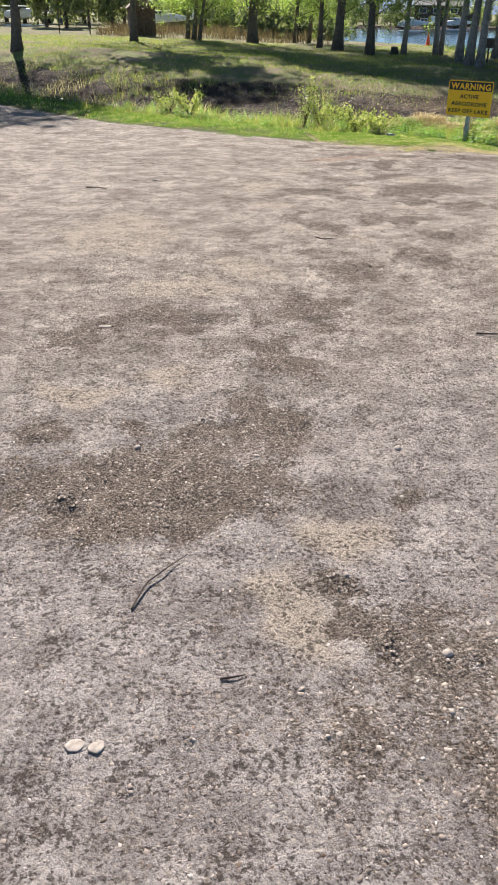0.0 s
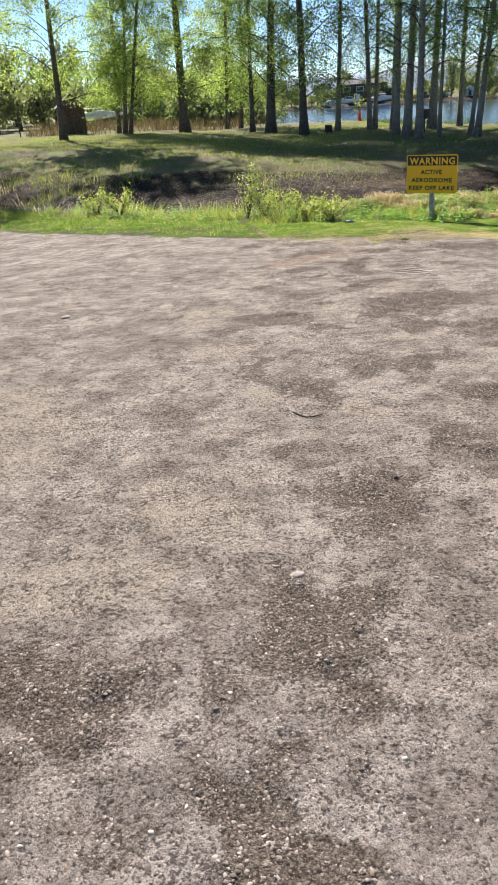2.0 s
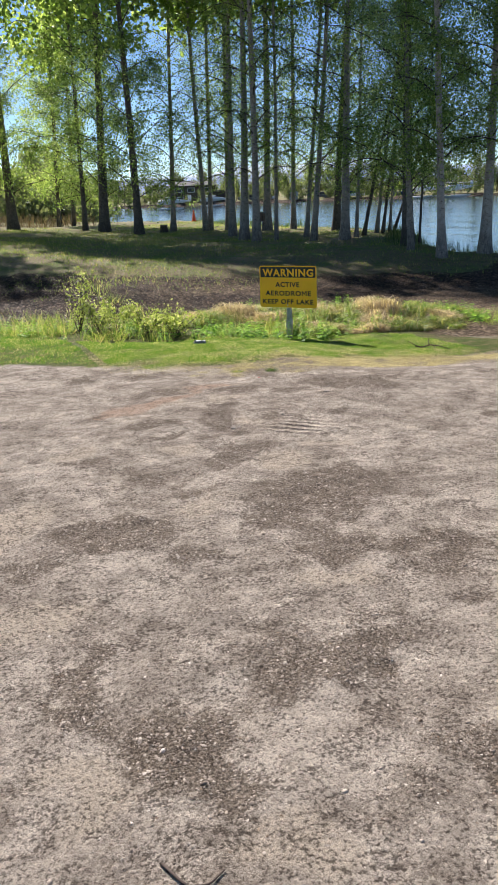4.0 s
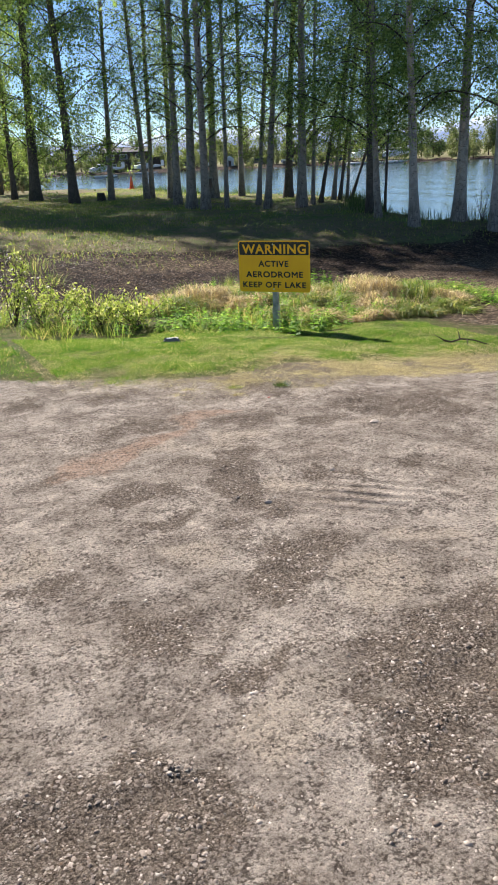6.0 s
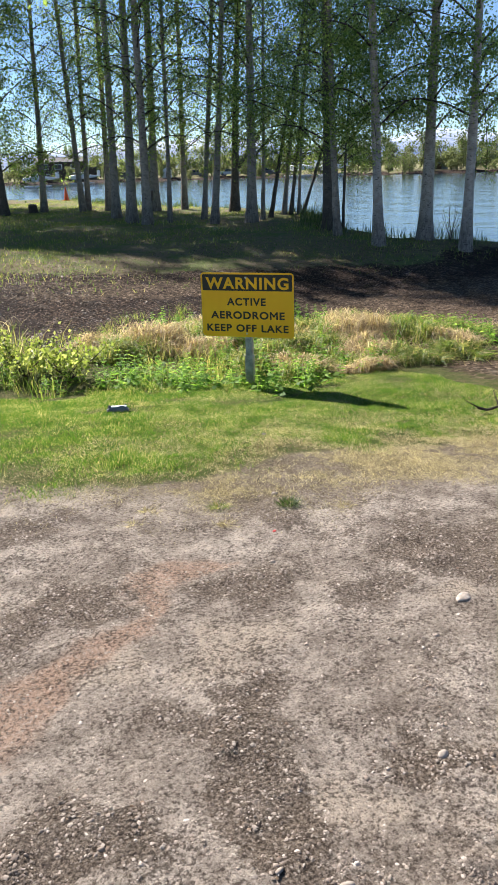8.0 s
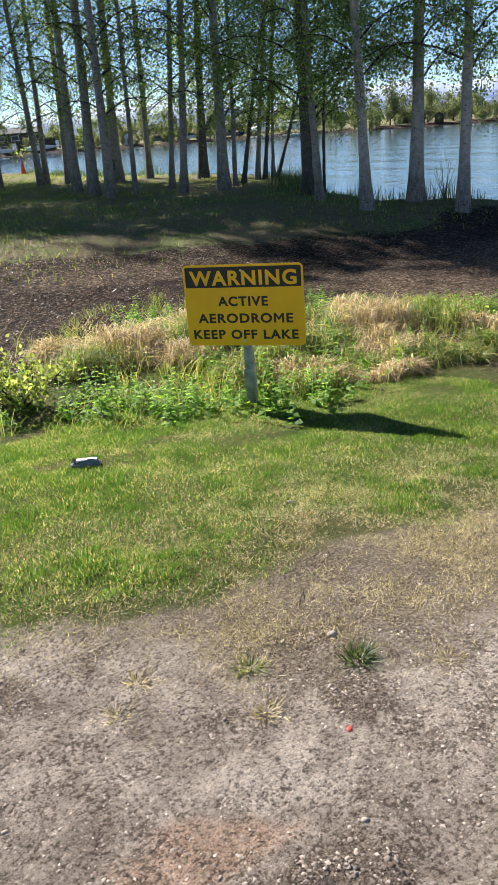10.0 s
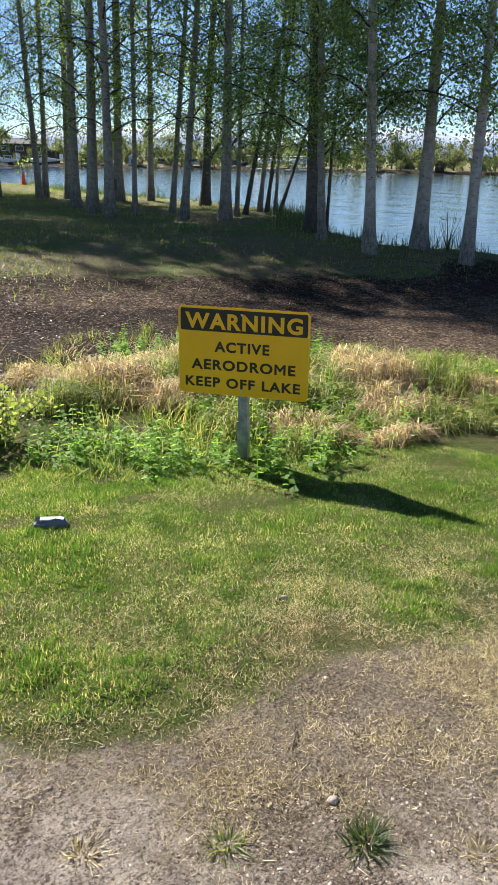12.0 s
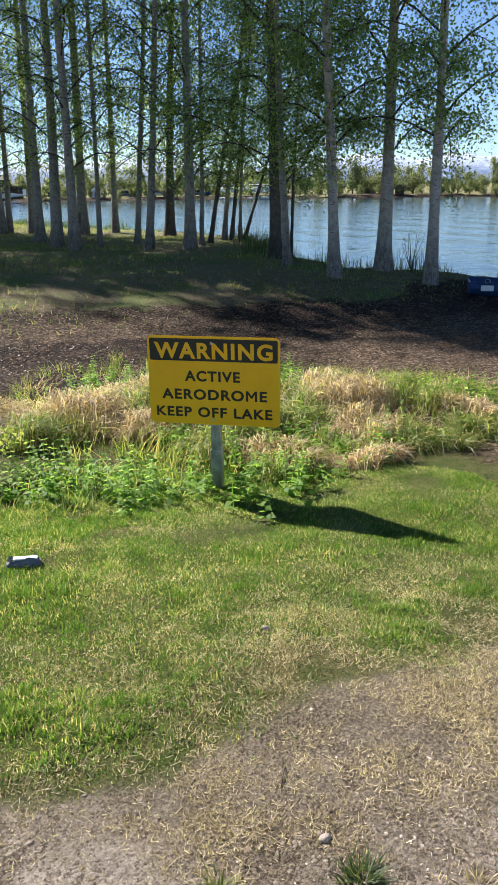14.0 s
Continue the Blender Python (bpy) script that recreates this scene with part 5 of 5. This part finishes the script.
turf("lawn_grass", 640000, 1.7, 6.3, 13.4, 17.2, 0.008, 0.03, 0.018, 0.0048, "short mown green grass with dry straw between")
turf("outer_lawn_grass", 150000, -2.6, 1.6, 14.4, 21.0, 0.015, 0.04, 0.03, 0.008, "mown green grass along the gravel lot")
b = spread(70000, -12, -2.4, 14.5, 32, lambda x, y: turf_keep(x, y) * 0.9)
linked("verge_grass", quick("verge_grass", *blades(b, rng.uniform(0.02, 0.07, len(b)), lean_of(len(b), 0.03), 0.012)), GRASS)
tagged(bpy.data.objects["verge_grass"], "green verge grass along the gravel edge", "grass", kind="stuff")


def straw_keep(x, y):
    s = past_edge(x, y)
    band = soft(s + 0.45 * (value_noise(x, y, 1.6) - 0.5), -1.0, -0.2) * (1 - 0.8 * soft(s, 0.2, 0.9)) * (1 - 0.8 * soft(s, 1.6, 3.0))
    return band * (0.25 + 0.75 * soft(x, 2.2, 3.4)) * np.clip(2.6 * (0.45 * value_noise(x, y, 3.0) + 0.35 * value_noise(x, y, 9.0) + 0.2 * value_noise(x, y, 26.0) - 0.3), 0.02, 1)


b = spread(700000, 1.6, 6.2, 12.7, 16.6, straw_keep)
b[:, 2] += 0.004
linked("straw", quick("straw", *slips(b, rng.uniform(0.0, 0.014, len(b)), lean_of(len(b), 0.015), 0.0032)), STRAW)
tagged(bpy.data.objects["straw"], "dead trodden straw at the worn lawn edge", "straw", kind="stuff")


def clumps(n, x0, x1, y0, y1, keep, per, h0, h1, lean, width, rad):
    c = spread(n, x0, x1, y0, y1, keep)
    k = rng.integers(per // 2, per, len(c))
    idx = np.repeat(np.arange(len(c)), k)
    m = len(idx)
    off = np.concatenate([rng.normal(size=(m, 2)) * rad, np.zeros((m, 1))], 1)
    base = c[idx] + off
    base[:, 2] = ground_z(base[:, 0], base[:, 1]) - 0.01
    hh = (rng.uniform(h0, h1, len(c))[idx]) * rng.uniform(0.55, 1.1, m)
    out = off * (1.1 * lean / max(rad, 1e-3)) * 0.5 + lean_of(m, lean) + np.repeat(lean_of(len(c), lean * 0.8), k, 0)
    return blades(base, hh, out, width)


def veg_zone(x, y):
    s = past_edge(x, y) + 0.7 * (value_noise(x, y, 0.6) - 0.5) - 0.15
    right = soft(x, 3.6, 5.2) * (1 - soft(x, 8.0, 9.2))
    return soft(s, 1.7, 2.4) * (1 - soft(s, 3.8 + 1.6 * right, 4.9 + 1.9 * right)) * (1 - 0.9 * soft(x, 8.2, 9.4))


def dry_zone(x, y):
    return veg_zone(x, y) * np.clip(3.0 * (value_noise(x + 3, y, 0.9) - 0.40), 0, 1) * soft(x, 3.9, 5.0) * soft(past_edge(x, y), 2.3, 3.2)


linked("tall_grass", quick("tall_grass", *clumps(2300, -3, 9.2, 14.5, 23, lambda x, y: veg_zone(x, y) * np.clip(2.0 * (value_noise(x, y, 1.3) - 0.3), 0.04, 1), 30, 0.08, 0.27, 0.09, 0.007, 0.08)), TALL)
tagged(bpy.data.objects["tall_grass"], "long green grass and seed stalks round the sign", "grass", kind="stuff")
linked("dry_grass", quick("dry_grass", *clumps(420, 3.6, 9.2, 15.4, 22.5, dry_zone, 70, 0.05, 0.15, 0.2, 0.006, 0.12)), DRY)
tagged(bpy.data.objects["dry_grass"], "bleached tan mounds of last year's bent grass", "grass", kind="stuff")
linked("ditch_grass", quick("ditch_grass", *clumps(1100, -12, 3.6, 17, 36, lambda x, y: np.clip(3.2 * (value_noise(x, y, 0.55) - 0.45), 0, 1) * soft(past_edge(x, y), 2.0, 3.0) * (1 - soft(past_edge(x, y), 9, 13)), 34, 0.15, 0.42, 0.14, 0.008, 0.16)), TALL)
tagged(bpy.data.objects["ditch_grass"], "coarse yellow-green grass tufts in the ditch", "grass", kind="stuff")
linked("ditch_straw", quick("ditch_straw", *clumps(420, -12, 4, 17, 34, lambda x, y: np.clip(3.0 * (value_noise(x + 9, y, 0.5) - 0.5), 0, 1) * soft(past_edge(x, y), 3.0, 4.0) * (1 - soft(past_edge(x, y), 8, 11)) * (1 - 0.6 * soft(x, 3, 5)), 30, 0.15, 0.4, 0.16, 0.014, 0.14)), STRAW)
tagged(bpy.data.objects["ditch_straw"], "pale dead grass clumps in the muddy ditch", "grass", kind="stuff")
b = spread(150000, -12, 17, 19, 56, lambda x, y: soft(past_edge(x, y), 7.8, 10) * (to_shore(x, y) < -0.2) * np.clip(2.4 * (value_noise(x, y, 0.5) - 0.22), 0.1, 1))
linked("bank_grass", quick("bank_grass", *slips(b, rng.uniform(0.02, 0.09, len(b)), lean_of(len(b), 0.05), 0.016)), TALL)
tagged(bpy.data.objects["bank_grass"], "thin grass on the shaded bank under the trees", "grass", kind="stuff")
b = spread(110000, 10, 26, 17, 60, lambda x, y: soft(to_shore(x, y), -1.4, -0.5) * (1 - soft(to_shore(x, y), 0.2, 0.6)) * np.clip(3.5 * (value_noise(x, y, 1.1) - 0.3), 0.05, 1))
linked("shore_grass", quick("shore_grass", *blades(b, rng.uniform(0.08, 0.5, len(b)) * np.clip(2.4 * (value_noise(b[:, 0], b[:, 1], 1.1) - 0.3), 0.2, 1.0), lean_of(len(b), 0.11), 0.014)), SEDGE)
tagged(bpy.data.objects["shore_grass"], "tufts of tall grass along the lake edge", "grass", kind="stuff")
b = spread(9000, -6, 10, 58, 84, lambda x, y: (to_shore(x, y) < -0.5) * np.clip(2.5 * (value_noise(x, y, 0.35) - 0.3), 0, 1))
linked("reeds", quick("reeds", *blades(b, rng.uniform(0.2, 0.85, len(b)), lean_of(len(b), 0.35), 0.035)), REED)
tagged(bpy.data.objects["reeds"], "brown dead reeds and brush beyond the trees", "reeds", kind="stuff")
c = spread(95000, -5, 13, 16.5, 27, lambda x, y: soft(past_edge(x, y), 3.4, 5.0) * (1 - soft(past_edge(x, y), 9, 13)) * np.clip(2.0 * value_noise(x, y, 0.8) - 0.4, 0.05, 1))
c[:, 2] += 0.012
lv, lf = leaves(c, 0.042, droop=0.0)
lv[:, 2] = np.repeat(c[:, 2], 4) + (lv[:, 2] - np.repeat(c[:, 2], 4)) * 0.28
linked("dead_leaves", quick("dead_leaves", lv, lf), DEAD)
tagged(bpy.data.objects["dead_leaves"], "brown dead leaves lying in the wet ditch", "leaves", kind="stuff")


def tussock(x, y, rad, h, n, material, label, seed):
    """Several tufts grown together: long blades that rise, bend over and lie on one another."""
    r = np.random.default_rng(900 + seed)
    n = int(n * 3.2)
    tufts = 9
    ca, cr = r.uniform(0, 6.3, tufts), rad * np.sqrt(r.random(tufts)) * 0.85
    tx, ty, th = np.cos(ca) * cr, np.sin(ca) * cr, h * r.uniform(0.45, 1.15, tufts)
    comb = r.uniform(0, 6.3, tufts)
    pick = r.integers(0, tufts, n)
    a = np.where(r.random(n) < 0.6, comb[pick] + r.normal(size=n) * 0.7, r.uniform(0, 6.3, n))
    ln = rad * r.uniform(0.3, 1.0, n)
    bx, by = tx[pick] + r.normal(size=n) * rad * 0.16, ty[pick] + r.normal(size=n) * rad * 0.16
    top = th[pick] * r.uniform(0.35, 1.1, n)
    steps = []
    for f, up in ((0.0, 0.0), (0.25, 0.8), (0.65, 0.95), (1.0, r.uniform(0.0, 0.75, n))):
        px, py = bx + np.cos(a) * ln * f, by + np.sin(a) * ln * f
        pz = ground_z(px + x, py + y) - float(ground_z(x, y)) + top * up - 0.01
        steps.append(np.stack([px, py, pz], 1))
    side = np.stack([-np.sin(a), np.cos(a), r.normal(size=n) * 0.5], 1) * 0.0031
    v = np.stack([steps[0] - side, steps[0] + side, steps[1] + side, steps[1] - side, steps[2] + side * 0.7, steps[2] - side * 0.7, steps[3] + side * 0.2, steps[3] - side * 0.2], 1).reshape(-1, 3)
    k = np.arange(n)[:, None] * 8
    ob = linked("grass_tussock", quick("grass_tussock", v, np.concatenate([k + [0, 1, 2, 3], k + [3, 2, 4, 5], k + [5, 4, 6, 7]])), material)
    ob.matrix_basis = on(x, y)
    return tagged(ob, label, "grass tussock", "tussocks behind the sign", "stuff")


MOUNDS = [(4.62, 18.5, 0.55, 0.34), (5.35, 19.2, 0.5, 0.3), (5.0, 18.0, 0.4, 0.25), (6.75, 17.5, 0.5, 0.36), (6.5, 16.7, 0.4, 0.26), (5.55, 16.65, 0.35, 0.2),
          (6.2, 18.2, 0.45, 0.26), (4.3, 19.5, 0.4, 0.25), (6.0, 16.2, 0.3, 0.16), (7.7, 16.6, 0.35, 0.2)]
for k, (x, y, rad, h) in enumerate(MOUNDS):
    tussock(x, y, rad * 0.8, h * 0.95, int(1150 * rad), DRY, "bleached tan tussock of bent dead grass", k)
GREEN_TUFTS = [(5.5, 18.4, 0.35, 0.36), (6.15, 17.5, 0.4, 0.3), (7.0, 17.9, 0.4, 0.36), (5.2, 17.2, 0.3, 0.26), (7.6, 17.1, 0.35, 0.3), (4.1, 18.2, 0.35, 0.3), (6.7, 16.2, 0.35, 0.2), (8.2, 17.0, 0.35, 0.24),
               (5.75, 17.3, 0.35, 0.3), (6.4, 17.1, 0.3, 0.24), (5.9, 16.6, 0.3, 0.2), (7.3, 16.2, 0.35, 0.2), (5.05, 18.6, 0.3, 0.3), (6.6, 18.1, 0.35, 0.3), (5.35, 16.45, 0.28, 0.2), (7.9, 17.7, 0.35, 0.3)]
for k, (x, y, rad, h) in enumerate(GREEN_TUFTS):
    tussock(x, y, rad * 0.9, h * 0.85, int(900 * rad), TALL, "green tussock of long grass", 40 + k)


def weeds(n, x0, x1, y0, y1, keep, h0, h1, size):
    """Leafy upright plants: a thin stem with pairs of pointed leaves, crossed from node to node, held out to the light."""
    c = spread(n, x0, x1, y0, y1, keep)
    m = len(c)
    h, turn = rng.uniform(h0, h1, m), rng.uniform(0, 6.3, m)
    lean = lean_of(m, 0.04)
    pieces = [blades(c, h, lean, 0.005)]
    nodes = 6
    for k in range(nodes):
        f = (k + 1.0) / nodes
        stem_at = c + lean * f + np.stack([np.zeros(m), np.zeros(m), h * f], 1)
        for side in (0, 1):
            a = turn + k * 1.57 + side * 3.14 + rng.normal(size=m) * 0.3
            ln = size * (1.15 - 0.65 * f) * rng.uniform(0.7, 1.25, m)
            rise = rng.uniform(-0.25, 0.45, m) + 0.3 * (f > 0.9)
            u = np.stack([np.cos(a), np.sin(a), rise], 1)
            w = np.stack([-np.sin(a), np.cos(a), rng.normal(size=m) * 0.3], 1)
            mid = stem_at + u * (ln * 0.45)[:, None]
            tip = stem_at + u * ln[:, None] - np.array([0, 0, 1]) * (ln * 0.18)[:, None]
            wide = w * (ln * 0.3)[:, None]
            v = np.stack([stem_at, mid + wide + [0, 0, 0.004], tip, mid - wide + [0, 0, 0.004]], 1).reshape(-1, 3)
            pieces.append((v, np.arange(4 * m).reshape(m, 4)))
    return joined(pieces)


def weed_zone(x, y):
    u, v = (x - 4.12) * 0.74 - (y - 16.68) * 0.67, (x - 4.12) * 0.67 + (y - 16.68) * 0.74
    near = np.exp(-((u / 0.78) ** 4 + (v / 0.38) ** 4)) + 0.7 * np.exp(-(((x - 5.0) / 0.45) ** 2 + ((y - 16.15) / 0.25) ** 2)) + 0.5 * np.exp(-(((x - 6.2) / 0.5) ** 2 + ((y - 17.4) / 0.3) ** 2))
    strip = soft(past_edge(x, y), 2.5, 3.0) * (1 - soft(past_edge(x, y), 3.5, 4.2)) * (1 - soft(x, 3.3, 3.9)) * 0.22
    strip = strip + 0.45 * veg_zone(x, y) * soft(x, 4.6, 5.4) * soft(value_noise(x + 5, y, 1.2), 0.45, 0.62)
    return np.clip(near + strip, 0, 1) * np.clip(0.3 + 1.6 * (value_noise(x, y, 2.6) - 0.2), 0, 1)


linked("weeds", quick("weeds", *weeds(13000, -2.5, 8.5, 15.2, 22, weed_zone, 0.08, 0.29, 0.07)), WEED)
tagged(bpy.data.objects["weeds"], "bright green broad-leaved weeds at the foot of the sign", "weeds", kind="stuff")


def shrub(x, y, h, w, n, label, seed):
    r = np.random.default_rng(500 + seed)
    o = thing("shrub", on(x, y), label, "shrub", "shrubs along the ditch")
    pieces, spots = [], []
    for k in range(9):
        a = r.uniform(0, 6.3)
        e = np.array([math.cos(a) * w * r.uniform(0.2, 0.9), math.sin(a) * w * r.uniform(0.2, 0.9), h * r.uniform(0.5, 1.0)])
        t = np.linspace(0, 1, 6)
        q = np.outer(t, e) + np.stack([np.sin(t * 3 + a) * 0.03, np.cos(t * 3) * 0.03, t * 0], 1)
        q[0] = (0, 0, -0.03)
        pieces.append(tube(q, 0.008 * (1 - 0.8 * t) + 0.001, 5))
        spots.append(q[2:])
    tagged(linked("branchwork", quick("branchwork", *joined(pieces)), TWIG, o, "thin brown stems"), kind="stuff")
    sp = np.concatenate(spots)
    c = sp[r.integers(0, len(sp), n)] + r.normal(size=(n, 3)) * 0.05
    linked("foliage", quick("foliage", *leaves(c, 0.045, r, 0.0)), SHRUB, o, "small yellow-green leaves")
    return o


shrub(2.0, 18.7, 1.0, 0.28, 420, "slender sapling with pale young leaves by the ditch", 1)
shrub(2.3, 18.5, 0.45, 0.5, 700, "low yellow-green shrub by the ditch", 2)
shrub(3.0, 18.0, 0.42, 0.5, 800, "low yellow-green shrub by the ditch", 3)
shrub(3.35, 17.6, 0.36, 0.42, 700, "low yellow-green shrub by the ditch", 4)
shrub(-0.4, 20.9, 0.5, 0.55, 800, "low grey-green shrub at the ditch's edge", 5)
shrub(-0.9, 21.4, 0.4, 0.5, 600, "low grey-green shrub at the ditch's edge", 6)
shrub(2.65, 18.9, 0.4, 0.4, 600, "low yellow-green shrub by the ditch", 7)
shrub(15.2, 24.6, 0.9, 0.35, 60, "bare twiggy sapling beside a birch at the water", 8)


def weed_tuft(x, y, h, n, material, label, seed):
    r = np.random.default_rng(800 + seed)
    base = np.concatenate([r.normal(size=(n, 2)) * 0.022, np.full((n, 1), -0.005)], 1)
    a = np.arctan2(base[:, 1], base[:, 0]) + r.normal(size=n) * 0.4
    m = np.abs(r.normal(size=n)) * h * 0.9 + 0.01
    ln = np.stack([np.cos(a) * m, np.sin(a) * m, np.zeros(n)], 1)
    ob = linked("grass_tuft", quick("grass_tuft", *blades(base, r.uniform(0.3, 1.0, n) * h, ln, 0.006, r)), material)
    ob.matrix_basis = on(x, y)
    return tagged(ob, label, "grass tuft", "tufts in the gravel")


weed_tuft(3.17, 13.24, 0.034, 190, SEDGE, "small green grass tuft growing in bare gravel", 1)
weed_tuft(2.52, 13.62, 0.026, 90, STRAW, "half-dead grass tuft in the gravel", 2)
weed_tuft(2.86, 13.44, 0.028, 90, TALL, "small dry tuft in the gravel", 3)
weed_tuft(2.4, 13.5, 0.022, 60, STRAW, "small dry tuft in the gravel", 4)
weed_tuft(2.78, 13.22, 0.024, 80, STRAW, "small brown tuft in the gravel", 5)
weed_tuft(3.4, 13.05, 0.024, 80, STRAW, "small brown tuft in the gravel", 6)
